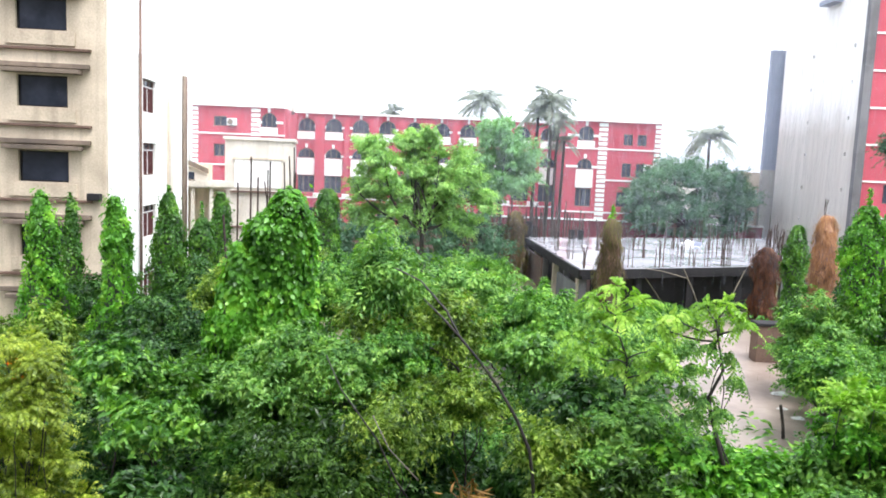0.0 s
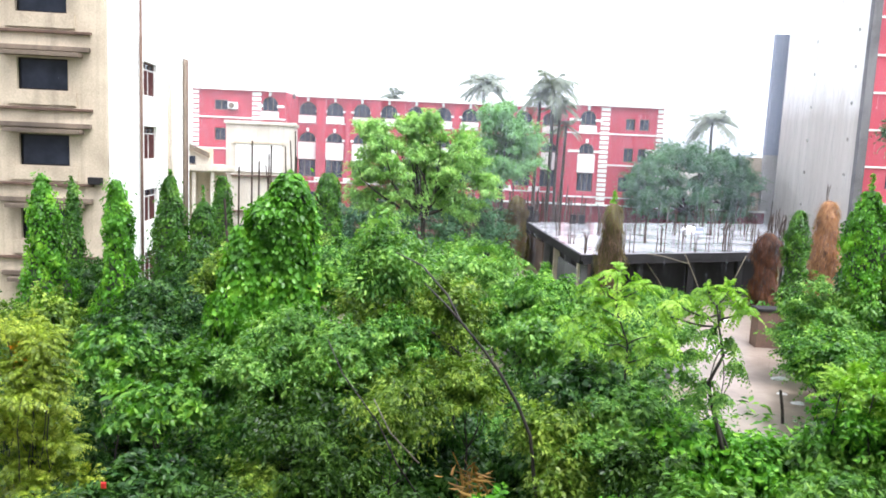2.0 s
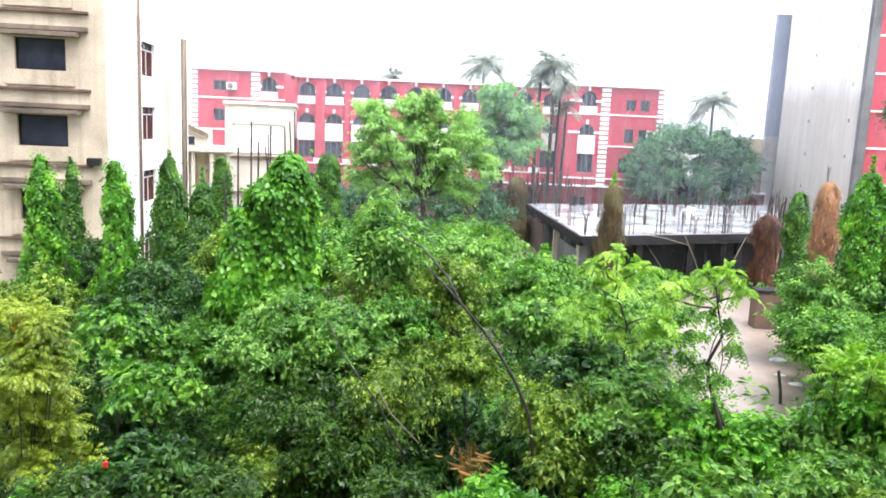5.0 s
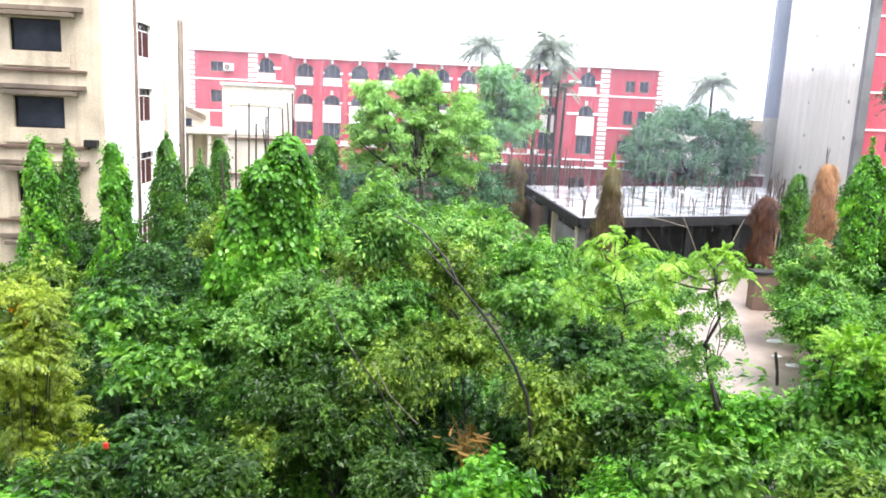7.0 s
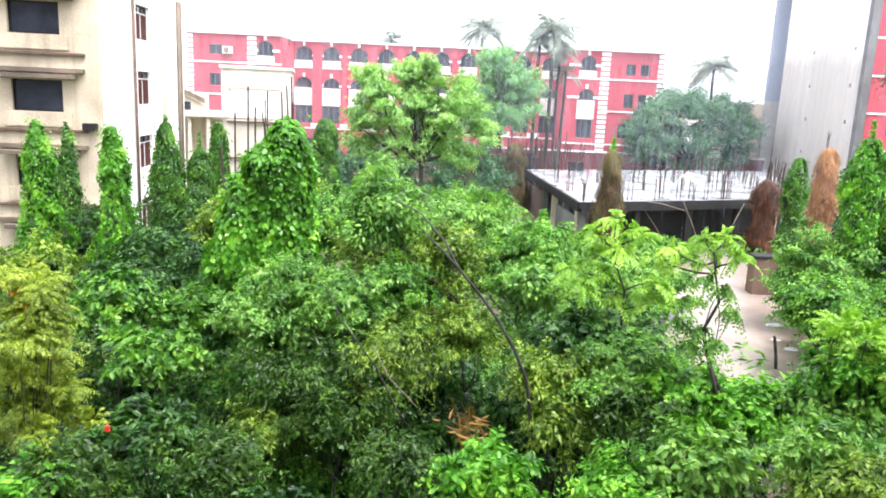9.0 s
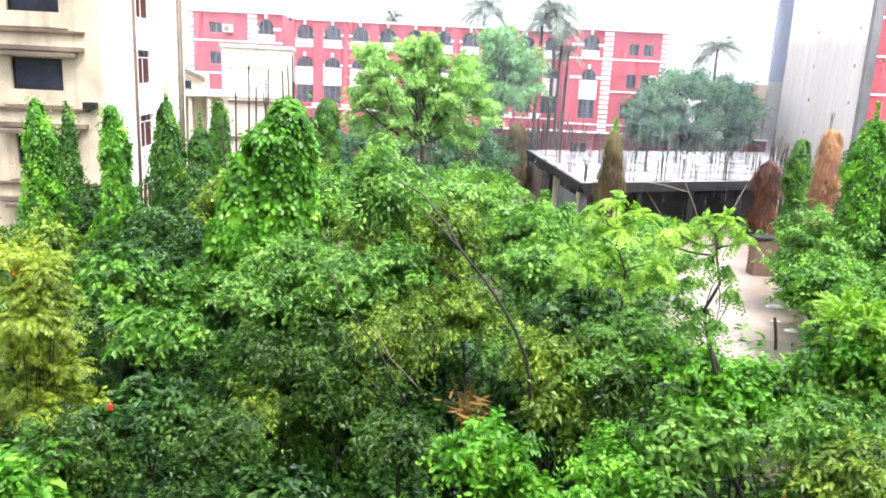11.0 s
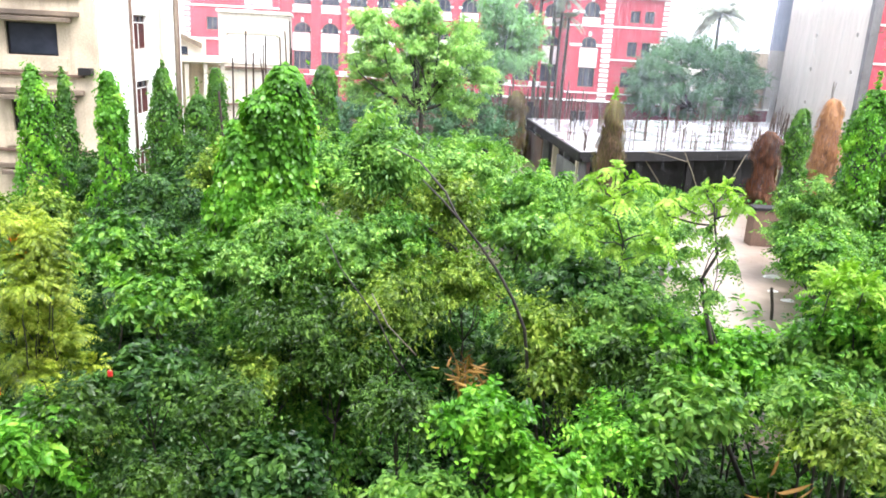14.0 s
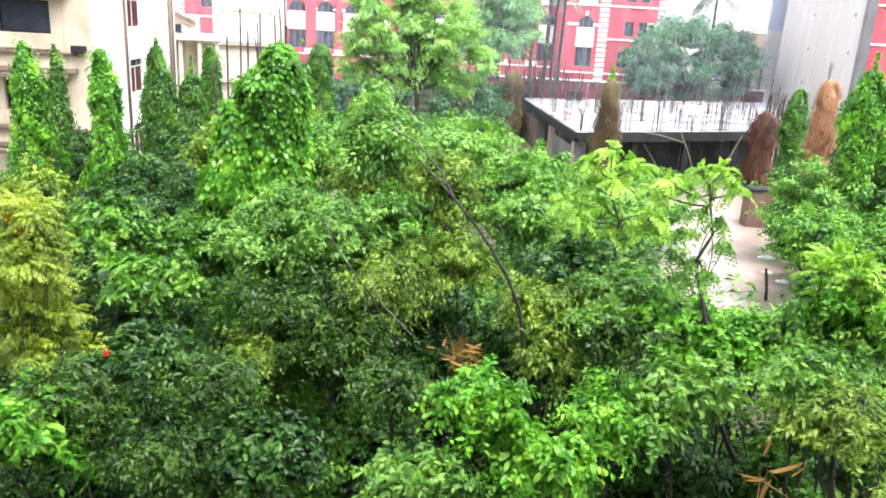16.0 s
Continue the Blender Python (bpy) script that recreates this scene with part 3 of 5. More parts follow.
# ---- stained cream block close by ----
def cream_block():
    root = empty("apartment_block", (-14.52, 33.0, 0), 5.5, label="stained cream apartment block with dark windows and blackened ledges", category="building")
    st, w0 = 3.19, -3.62
    holes, wins = [], []
    for i in range(5):
        z = 10.66 - 2 * st + (i - 1) * st
        holes.append(rect(-3.62, -1.56, z, z + 1.32))
        holes.append(rect(-7.6, -5.6, z, z + 1.32))
        wins += [(-3.62, -1.56, z, z + 1.32), (-7.6, -5.6, z, z + 1.32)]
    part("front_wall", pierced(rect(-14, -0.02, 0, 17.5), [h for h in holes if h[0][1] > 0.1], 0, 0.3), CREAM, root, "cream plaster with dark rain stains")
    for a, b, z0, z1 in wins:
        if z0 > 0.1:
            w = window_unit(root, a + 0.002, b - 0.002, z0 + 0.002, z1 - 0.002, 0.17, False, 0, DARKCON)
            # dark sheet behind the pane, put there as the room's shade
            boxed("room_shade_sheet", (a + 0.01, b - 0.01, 0.5, 0.55, z0, z1), LEDGE, w)
            # hood slab above, sill band below
            boxed("window_hood", (a - 0.45, b + 0.62, -0.55, 0.02, z1 + 0.06, z1 + 0.24), LEDGE, root, "blackened concrete hood", bevel=0.02)
            boxed("hood_lip", (a - 0.8, b + 0.95, -0.22, 0.01, z1 + 0.30, z1 + 0.50), LEDGE, root, bevel=0.02)
            boxed("ledge", (a - 0.9, b + 1.0, -0.16, 0.01, z1 + 1.02, z1 + 1.14), BROWNSTAIN, root, bevel=0.02)
            boxed("apron_panel", (a - 0.35, b + 0.35, -0.10, 0.01, z0 - 0.62, z0 - 0.06), CREAM, root)
    boxed("outdoor_unit", (-0.72, -0.18, -0.36, 0.0, 6.75, 7.05), DARKCON, root, "dark small box below the ledge", bevel=0.02)
    # side wall, running away from the corner
    holes, wins = [], []
    for i in range(5):
        z = 7.72 + (i - 2) * 3.19
        holes.append(rect(5.4, 7.75, z, z + 1.66))
        wins.append((5.4, 7.75, z, z + 1.66))
    side = part("side_wall", pierced([(0.31, 0), (15, 0), (15, 13.7), (4.6, 13.7), (4.6, 17.5), (0.31, 17.5)], [h for h in holes if h[2][1] < 13.5], 0, 0.3), PALE, root, "white painted side wall with rain streaks")
    side.matrix_local = pose(0, 0, 0, 0, 0, 90)
    for a, b, z0, z1 in wins:
        if z1 > 13.5:
            continue
        w = window_unit(root, a + 0.002, b - 0.002, z0 + 0.002, z1 - 0.002, 0.16, False, 2, BROWNSTAIN)
        w.matrix_local = pose(0, 0, 0, 0, 0, 90)
        s = boxed("shutter", (a + 0.1, b - 0.1, 0.15, 0.158, z0 + 0.08, z1 - 0.35), MAROON, w, "maroon lower shutter")
        boxed("transom", (a + 0.05, b - 0.05, 0.12, 0.148, z1 - 0.40, z1 - 0.35), WHITE, w)
        boxed("white_mullion", ((a + b) / 2 - 0.025, (a + b) / 2 + 0.025, 0.12, 0.147, z0 + 0.05, z1 - 0.43), WHITE, w)
    for y, r, mat in ((4.6, 0.07, BROWNSTAIN), (9.7, 0.05, CREAM), (10.4, 0.13, OFFWHITE), (13.4, 0.1, LEDGE), (13.9, 0.08, BROWNSTAIN)):
        part("drain_pipe", tube(bmesh.new(), [(0.12, y, 0), (0.12, y, 7), (0.12, y, 17.2 if y < 5 else 13.5)], r, r, 10), mat, root, "stained drain pipe", smooth=True)
    boxed("back_wall", (-14, -0.02, 14.7, 15, 0, 13.6), CREAM, root)
    boxed("far_side_wall", (-14, -13.7, 0.31, 14.69, 0, 13.6), CREAM, root)
    boxed("roof", (-13.69, -0.31, 0.31, 14.69, 13.2, 13.4), CONCRETE, root)
    for i in range(1, 5):
        boxed("floor_slab", (-13.69, -0.31, 0.31, 14.69, i * 3.19 - 0.15, i * 3.19), CONCRETE, root)


cream_block()


# ---- the pale buildings between ----
def pale_block():
    root = empty("pale_block", (-17.1, 60, 0), 9.5, label="plain off-white flat-roofed block with a raised panel", category="building")
    boxed("block_body", (0, 5.25, 0, 9, 0, 10.1), OFFWHITE, root, bevel=0.03)
    boxed("roof_cornice", (-0.15, 5.4, -0.15, 9.15, 10.1, 10.35), OFFWHITE, root, bevel=0.03)
    boxed("wall_panel", (0.75, 4.3, -0.08, -0.002, 6.4, 8.6), PALE, root)
    boxed("panel_lintel", (0.6, 4.45, -0.16, -0.002, 8.62, 8.76), CREAM, root)
    for z in (3.2, 6.0):
        boxed("ledge", (-0.1, 5.35, -0.2, -0.002, z, z + 0.14), BROWNSTAIN, root)


def stair_block():
    """The lower pale house with a sloping stair parapet and an open veranda."""
    root = empty("veranda_house", (-19.0, 50.6, 0), 22, label="weathered cream house with veranda columns and a sloping parapet", category="building")
    boxed("back_wall", (0, 4.7, 2.6, 6, 0, 6.6), CREAM, root)
    boxed("roof_slab", (-0.3, 4.95, -0.3, 6.2, 6.62, 6.95), OFFWHITE, root, bevel=0.03)
    boxed("fascia", (-0.35, 5.0, -0.4, -0.31, 6.72, 7.1), OFFWHITE, root)
    for x in (1.0, 2.2, 3.4, 4.5):
        boxed("veranda_column", (x, x + 0.26, -0.2, 0.06, 0, 6.6), OFFWHITE, root, bevel=0.02)
    boxed("upper_wall", (0.2, 3.9, 3.2, 5.8, 6.96, 8.2), CREAM, root)
    bm = bmesh.new()
    vs = [(0.2, 9.3), (0.2, 9.0), (3.4, 7.55), (3.4, 7.9)]
    f = bm.faces.new([bm.verts.new((x, 0.5, z)) for x, z in vs])
    for v in bmesh.ops.extrude_face_region(bm, geom=[f])["geom"]:
        if isinstance(v, bmesh.types.BMVert):
            v.co.y = 0.75
    part("sloping_parapet", bm, LEDGE, root, "blackened sloping handrail")
    bm = bmesh.new()
    f = bm.faces.new([bm.verts.new((x, 0.78, z)) for x, z in ((0.22, 6.96), (3.38, 6.96), (3.38, 7.54), (0.22, 8.97))])
    for v in bmesh.ops.extrude_face_region(bm, geom=[f])["geom"]:
        if isinstance(v, bmesh.types.BMVert):
            v.co.y = 0.98
    part("stair_wall", bm, OFFWHITE, root, "stained off-white stair wall")
    for x0, x1, z1 in ((0.45, 1.0, 8.3), (1.15, 1.75, 8.0), (1.95, 2.5, 7.65)):
        boxed("stair_opening", (x0, x1, 0.74, 0.775, 7.15, z1), GLASS, root, "dark narrow opening")
        boxed("opening_sill", (x0 - 0.05, x1 + 0.05, 0.66, 0.735, 7.05, 7.14), LEDGE, root)
    for x in (1.5, 2.7):
        boxed("dark_doorway", (x, x + 0.6, 2.5, 2.58, 0.2, 2.5), GLASS, root)


pale_block()
stair_block()


# ---- the tall unfinished tower ----
def tower():
    root = empty("unfinished_tower", (33.3, 62, 0), 0, label="tall cement-plastered tower with a red facade and putlog holes", category="building")
    # cement pales to white with height: haze put into the colour
    m, n, l, b = material("haze_paled_cement", 0.75)
    co, sp = n.new("ShaderNodeTexCoord"), n.new("ShaderNodeSeparateXYZ")
    l.new(co.outputs["Object"], sp.inputs[0])
    big = noisy(n, l, 0.25)
    add = n.new("ShaderNodeMath")
    add.operation = "MULTIPLY_ADD"
    add.inputs[1].default_value = 5.0
    l.new(big.outputs[0], add.inputs[0]), l.new(sp.outputs[2], add.inputs[2])
    r = ramp(n, [(0.0, (0.50, 0.465, 0.43)), (1.0, (0.84, 0.83, 0.82))])
    rng_ = n.new("ShaderNodeMapRange")
    rng_.inputs[1].default_value, rng_.inputs[2].default_value = 15.0, 18.5
    l.new(add.outputs[0], rng_.inputs[0]), l.new(rng_.outputs[0], r.inputs[0])
    run = noisy(n, l, 0.8, (2.5, 2.5, 0.1))
    r2 = ramp(n, [(0.3, (0.84, 0.82, 0.81)), (0.7, (1, 1, 1))])
    l.new(run.outputs[0], r2.inputs[0])
    l.new(mixed(n, l, 1.0, r.outputs[0], r2.outputs[0], "MULTIPLY"), b.inputs["Base Color"])
    # the cement wall runs away from the near corner
    holes = [rect(x - 0.14, x + 0.14, 5.0 + i * 2.95, 5.3 + i * 2.95) for i in range(6) for x in (1.6, 8.6)]
    w = part("cement_wall", pierced(rect(0.31, 14.5, 0, 30), holes, 0, 0.35), m, root, "grey cement wall, paler above, with small holes")
    w.matrix_local = pose(0.36, 0, 0, 0, 0, 90)
    boxed("corner_column", (0.0, 0.68, -0.25, 0.3, 0, 30), CONCRETE, root)
    hz = [rect(2.6, 3.8, 1.2 + i * 2.95, 2.8 + i * 2.95) for i in range(8)]
    part("red_wall", pierced(rect(0.69, 12, 0, 30), hz, 0, 0.35), RED, root, "red painted facade")
    for h in hz:
        window_unit(root, h[0][0] + 0.002, h[1][0] - 0.002, h[0][1] + 0.002, h[2][1] - 0.002, 0.2)
    for i in range(9):
        boxed("white_band", (0.69, 12, -0.08, -0.002, 2.9 + i * 2.95, 3.05 + i * 2.95), WHITE, root)
    boxed("sunshade", (-0.9, -0.002, 4.2, 6.6, 23.9, 24.25), BLUEGREY, root, "blue-grey concrete sunshade")
    boxed("right_side_wall", (11.7, 12, 0.36, 14.5, 0, 30), RED, root)
    boxed("back_wall", (0.37, 11.69, 14.2, 14.5, 0, 30), CONCRETE, root)
    boxed("roof", (0.37, 11.69, 0.36, 14.19, 29.4, 29.6), CONCRETE, root)
    col = empty("concrete_column", (33.4, 78.4, 0), label="tall blue-grey painted column beside the tower", category="column")
    boxed("shaft", (-0.72, 0.74, -0.3, 0.3, 9.6, 21.6), BLUEGREY, col)
    boxed("lower_shaft", (-0.7, 0.72, -0.28, 0.28, 0, 9.59), GREYWALL, col, "bare cement lower part")
    low = empty("cream_annex", (32.4, 80, 0), label="narrow cream annex with dark ledges beside the tower", category="building")
    boxed("annex_body", (-0.9, 0.9, 0, 6, 0, 9.3), CREAM, low, bevel=0.03)
    for z in (3.0, 6.2):
        boxed("ledge", (-1.0, 1.0, -0.2, -0.002, z, z + 0.15), LEDGE, low)


tower()


# ---- the unfinished slab on columns ----
def slab_building():
    root = empty("unfinished_building", (0, 0, 0), label="unfinished concrete ground floor with wet slab roof and bare columns", category="building")
    FL, FR, BR, BL = Vector((8.3, 43.9, 0)), Vector((23.2, 50.0, 0)), Vector((31.5, 71.5, 0)), Vector((7.2, 62.5, 0))
    def prism(pts, z0, z1):
        bm = bmesh.new()
        f = bm.faces.new([bm.verts.new((p.x, p.y, z0)) for p in pts])
        for v in bmesh.ops.extrude_face_region(bm, geom=[f])["geom"]:
            if isinstance(v, bmesh.types.BMVert):
                v.co.z = z1
        return bm
    part("slab", prism([FL, FR, BR, BL], 2.98, 3.14), WETSLAB, root, "wet roof slab shining with rain")
    def beam(a, b, z0, z1, w, mat, name):
        d = (b - a)
        L = d.length
        ob = boxed(name, (0, L, -w / 2, w / 2, z0, z1), mat, root)
        ob.matrix_local = pose(a.x, a.y, 0, 0, 0, math.degrees(math.atan2(d.y, d.x)))
        return ob
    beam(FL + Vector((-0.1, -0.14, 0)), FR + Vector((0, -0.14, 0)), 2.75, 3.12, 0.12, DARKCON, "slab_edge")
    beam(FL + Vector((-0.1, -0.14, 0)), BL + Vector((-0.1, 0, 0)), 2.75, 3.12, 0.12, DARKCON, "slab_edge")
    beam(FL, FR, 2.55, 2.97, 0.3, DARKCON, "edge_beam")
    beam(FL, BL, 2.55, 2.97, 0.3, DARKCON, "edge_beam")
    rng = np.random.default_rng(8)
    for i in range(5):
        p = FL.lerp(FR, (i + 0.06) / 4.1)
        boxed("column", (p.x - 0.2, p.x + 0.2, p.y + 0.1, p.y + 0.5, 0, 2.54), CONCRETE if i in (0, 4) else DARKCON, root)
    for i in range(6):
        p = FL.lerp(BL, (i + 0.3) / 5.4)
        boxed("column", (p.x + 0.0, p.x + 0.4, p.y - 0.2, p.y + 0.2, 0, 2.54), CONCRETE if i % 2 else CREAM, root)
    # rough infill walls set back, added near-black as the shade under the slab
    beam(FL + Vector((1.0, 1.8, 0)), FR + Vector((0, 1.8, 0)), 0, 2.5, 0.2, DARKCON, "shade_infill_wall")
    beam(FL + Vector((0.9, 3.4, 0)), BL + Vector((0.9, -0.6, 0)), 0, 2.5, 0.2, DARKCON, "shade_infill_wall")
    b = beam(FL + Vector((0.0, 1.0, 0)), FL.lerp(BL, 0.33), 0, 2.1, 0.15, CONCRETE, "low_wall")
    b = beam(FL.lerp(BL, 0.62), FL.lerp(BL, 0.95), 0, 2.3, 0.15, BROWNSTAIN, "low_wall")
    for a, c in (((11.2, 45.4, 0.2), (9.6, 45.1, 2.9)), ((14.5, 46.8, 0.1), (12.6, 46.0, 2.6)), ((16.6, 46.9, 0.2), (15.0, 46.2, 3.2)), ((18.2, 47.4, 0.4), (19.6, 48.2, 2.9))):
        part("timber_prop", tube(bmesh.new(), [a, tuple((np.array(a) + c) / 2 + 0.04), c], 0.035, 0.03, 6), TWIG, root, "thin timber prop")
    part("bamboo_pole", tube(bmesh.new(), [(12.4, 45.0, 3.2), (13.6, 45.6, 3.0), (15.4, 46.4, 2.5)], 0.03, 0.025, 6), TWIG, root)
    # column starter bars standing on the slab
    k = 0
    for i in range(7):
        for j in range(5):
            u, v = (i + 0.15) / 6.3, (j + 0.08) / 4.2
            p = FL.lerp(FR, u).lerp(BL.lerp(BR, u), v)
            for q in range(3 if v < 0.5 else 2):
                x, y = p.x + rng.uniform(-0.22, 0.22), p.y + rng.uniform(-0.22, 0.22)
                h = rng.uniform(1.1, 2.3)
                part("starter_bar", tube(bmesh.new(), [(x, y, 3.1), (x + rng.normal(0, 0.03), y, 3.1 + h * 0.6), (x + rng.normal(0, 0.1), y, 3.1 + h)], 0.035, 0.03, 5), RUST, root)
    for u in (0.22, 0.36, 0.45, 0.58, 0.66, 0.69, 0.93, 0.95, 0.975):
        p = FL.lerp(FR, u)
        for q in range(4 if u > 0.6 else 2):
            x, y, h = p.x + rng.uniform(-0.18, 0.18), p.y + 0.3 + rng.uniform(-0.15, 0.15), rng.uniform(1.5, 2.5)
            part("starter_bar", tube(bmesh.new(), [(x, y, 3.1), (x, y, 3.1 + h * 0.6), (x + rng.normal(0, 0.08), y, 3.1 + h)], 0.03, 0.026, 5), RUST, root)
    # shuttering stack and blue tub on the slab
    tub = empty("tarpaulin_heap", (20.4, 62.0, 3.14), label="white and blue tarpaulin heap lying on the wet slab", category="tarpaulin")
    bm = bmesh.new()
    bmesh.ops.create_icosphere(bm, subdivisions=3, radius=1.0)
    for v in bm.verts:
        v.co = Vector((v.co.x * 0.65, v.co.y * 0.5, max(0, v.co.z) * (0.28 + 0.2 * noise.noise(v.co * 2.2))))
    part("sheet", bm, PLASTIC, tub, smooth=True)
    boxed("tub", (0.2, 0.8, -0.8, -0.62, 0.0, 0.3), BLUEGREY, tub, bevel=0.03)


slab_building()


def posts_yard():
    """Dark rusty columns and posts standing before the school, wet and black with rain."""
    rng = np.random.default_rng(21)
    for i in range(30):
        x = 3.2 + i * 0.3 + rng.uniform(-0.15, 0.15)
        y = 62.5 + rng.uniform(0, 7)
        h = rng.uniform(2.6, 6.2)
        p = empty("steel_column_cage", (x, y, 0), label="rusty reinforcement cage of an unbuilt column", category="column cage", group="column cages")
        for dx, dy in ((-0.14, -0.14), (0.14, -0.14), (0.14, 0.14), (-0.14, 0.14)):
            part("bar", tube(bmesh.new(), [(dx, dy, 0), (dx, dy, h * 0.5), (dx + rng.normal(0, 0.08), dy, h * rng.uniform(0.85, 1.05))], 0.05, 0.045, 5), RUST, p)
        if i % 2 == 0:
            boxed("cast_core", (-0.24, 0.24, -0.24, 0.24, 0, h * 0.72), DARKCON, p, "blackened cast concrete")
        for z in np.arange(0.4, h * 0.8, 0.5):
            boxed("stirrup", (-0.17, 0.17, -0.18, -0.15, z, z + 0.04), RUST, p)


posts_yard()


def boundary_wall():
    w = empty("yard_wall", (0, 0, 0), label="low rusty-red boundary wall in front of the school", category="wall", kind="structure")
    boxed("wall_run", (1.5, 33, 77.6, 77.85, 0, 3.7), DARKRED, w)
    boxed("coping", (1.4, 33.1, 77.5, 77.95, 3.7, 3.85), WHITE, w)
    boxed("wall_run", (-20, 1.4, 74, 74.25, 0, 2.6), BROWNSTAIN, w)


boundary_wall()


def half_built_wall():
    w = empty("half_built_wall", (0, 0, 0), label="blackened half-built wall with raw openings beside the slab", category="wall")
    part("wall_panel", pierced(rect(2.6, 7.1, 0, 3.4), [rect(3.1, 3.9, 0.9, 2.4), rect(5.1, 6.1, 0.4, 2.5)], 64.2, 64.5), DARKCON, w)
    for x, h in ((2.6, 4.6), (4.4, 4.1), (6.7, 4.9)):
        boxed("stub_column", (x, x + 0.35, 63.9, 64.19, 0, h), BROWNSTAIN, w)
    boxed("tie_beam", (2.5, 7.2, 64.55, 64.8, 2.9, 3.2), BROWNSTAIN, w)


half_built_wall()


# ---- creeper-covered columns ----
V_LABEL = "unfinished concrete column wrapped in bright green creeper"
vine_column(V_LABEL + ", broad and tall", -14.05, 27, 0, 7.4, 2.1, 0.5, VINE, 1, lean=-0.025, spike=0.2)
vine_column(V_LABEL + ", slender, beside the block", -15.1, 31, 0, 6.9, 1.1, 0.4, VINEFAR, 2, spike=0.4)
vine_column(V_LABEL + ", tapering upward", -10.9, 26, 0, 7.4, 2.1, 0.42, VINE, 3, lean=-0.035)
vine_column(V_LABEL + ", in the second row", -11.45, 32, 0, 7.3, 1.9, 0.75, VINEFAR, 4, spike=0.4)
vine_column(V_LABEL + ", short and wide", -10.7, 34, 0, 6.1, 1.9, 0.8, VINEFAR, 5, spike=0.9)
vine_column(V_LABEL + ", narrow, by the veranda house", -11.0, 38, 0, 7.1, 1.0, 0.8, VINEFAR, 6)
vine_column(V_LABEL + ", the largest, with bare bars on top", -3.98, 20, 0, 8.15, 1.35, 0.75, VINE, 7, 0.155, lean=-0.005, spike=0.2, density=400, bars=3, cap=0.09)
vine_column(V_LABEL + ", joined to the largest", -4.5, 19.9, 0, 7.45, 1.7, 0.85, VINE, 17, 0.155, density=400, bars=2, cap=0.07)
vine_column(V_LABEL + ", the low shoulder of the largest", -5.2, 19.8, 0, 6.75, 1.7, 1.35, VINE, 8, 0.155, density=400, cap=0.4)
# extra thin column, added for the bright right edge of the largest
vine_column("thin yellow-green column added as the largest column's bright edge", -3.5, 20.1, 0, 7.3, 0.5, 0.3, BRIGHT, 19, 0.16, density=260, cap=0.1)
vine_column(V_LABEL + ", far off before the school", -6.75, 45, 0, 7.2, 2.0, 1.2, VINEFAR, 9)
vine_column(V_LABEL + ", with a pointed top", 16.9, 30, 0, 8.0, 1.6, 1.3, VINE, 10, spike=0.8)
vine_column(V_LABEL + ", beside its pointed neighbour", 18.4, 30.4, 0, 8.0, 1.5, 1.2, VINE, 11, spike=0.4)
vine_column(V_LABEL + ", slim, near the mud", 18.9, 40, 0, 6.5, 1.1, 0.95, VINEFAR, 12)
vine_column("unfinished column wrapped in dry tan creeper", 25.5, 50, 0, 6.6, 2.1, 1.3, DRY, 13, 0.3, core=DEADCORE, dry=True, bars=3, cap=0.3, density=330)
vine_column("rusty-brown dead creeper on a column by the mud", 20.0, 46, 0, 4.7, 1.45, 1.25, RUSTLEAF, 14, 0.32, core=RUST, dry=True, bars=9, cap=0.16, density=330)
vine_column("column wrapped in browning creeper before the slab", 9.5, 42, 0, 6.3, 1.6, 1.05, BROWNING, 15, 0.26, core=DEADCORE, spike=0.7, dry=True, density=330, cap=0.2)
vine_column("dry olive-brown creeper hanging over the half-built wall", 5.9, 60, 0, 5.5, 2.2, 1.0, BROWNING, 18, 0.4, core=DEADCORE, dry=True, density=220, cap=0.25)

pier = empty("brick_pier", (16.0, 36, 0), label="short brown mud-stained brick pier", category="pier")
boxed("pier_body", (-0.65, 0.65, -0.4, 0.4, 0, 1.85), BROWNSTAIN, pier, bevel=0.03)
boxed("pier_cap", (-0.7, 0.7, -0.45, 0.45, 1.86, 2.0), DARKCON, pier, bevel=0.03)


# ---- far trees and palms ----
LOBES = ((-4.55, 50, 9.9, 0.98), (-3.6, 49.5, 9.1, 1.34), (-2.2, 50, 10.2, 1.04), (-1.1, 50.3, 10.5, 0.92), (0.9, 50, 9.2, 1.22), (1.5, 49.6, 8.0, 1.16), (2.6, 50, 6.7, 0.98), (-4.6, 50.2, 7.0, 1.34), (-4.8, 50, 5.6, 1.34), (-2.9, 49.2, 7.4, 1.59), (-1.4, 49.8, 8.2, 1.22), (0.4, 49.4, 6.9, 1.46), (-3.0, 49.6, 5.3, 1.59), (1.2, 50.2, 5.0, 1.46), (-0.6, 51, 6.0, 1.59), (-1.6, 50.6, 9.2, 1.34), (-4.4, 50.8, 8.4, 1.46), (-0.2, 50.8, 7.9, 1.46), (-2.0, 51.2, 6.4, 1.83))
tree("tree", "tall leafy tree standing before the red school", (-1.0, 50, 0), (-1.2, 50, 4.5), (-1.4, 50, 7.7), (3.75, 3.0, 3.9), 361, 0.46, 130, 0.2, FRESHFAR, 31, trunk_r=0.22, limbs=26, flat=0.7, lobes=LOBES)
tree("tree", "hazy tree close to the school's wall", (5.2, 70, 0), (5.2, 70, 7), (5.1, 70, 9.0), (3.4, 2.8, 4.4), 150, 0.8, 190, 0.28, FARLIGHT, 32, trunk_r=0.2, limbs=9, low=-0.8)
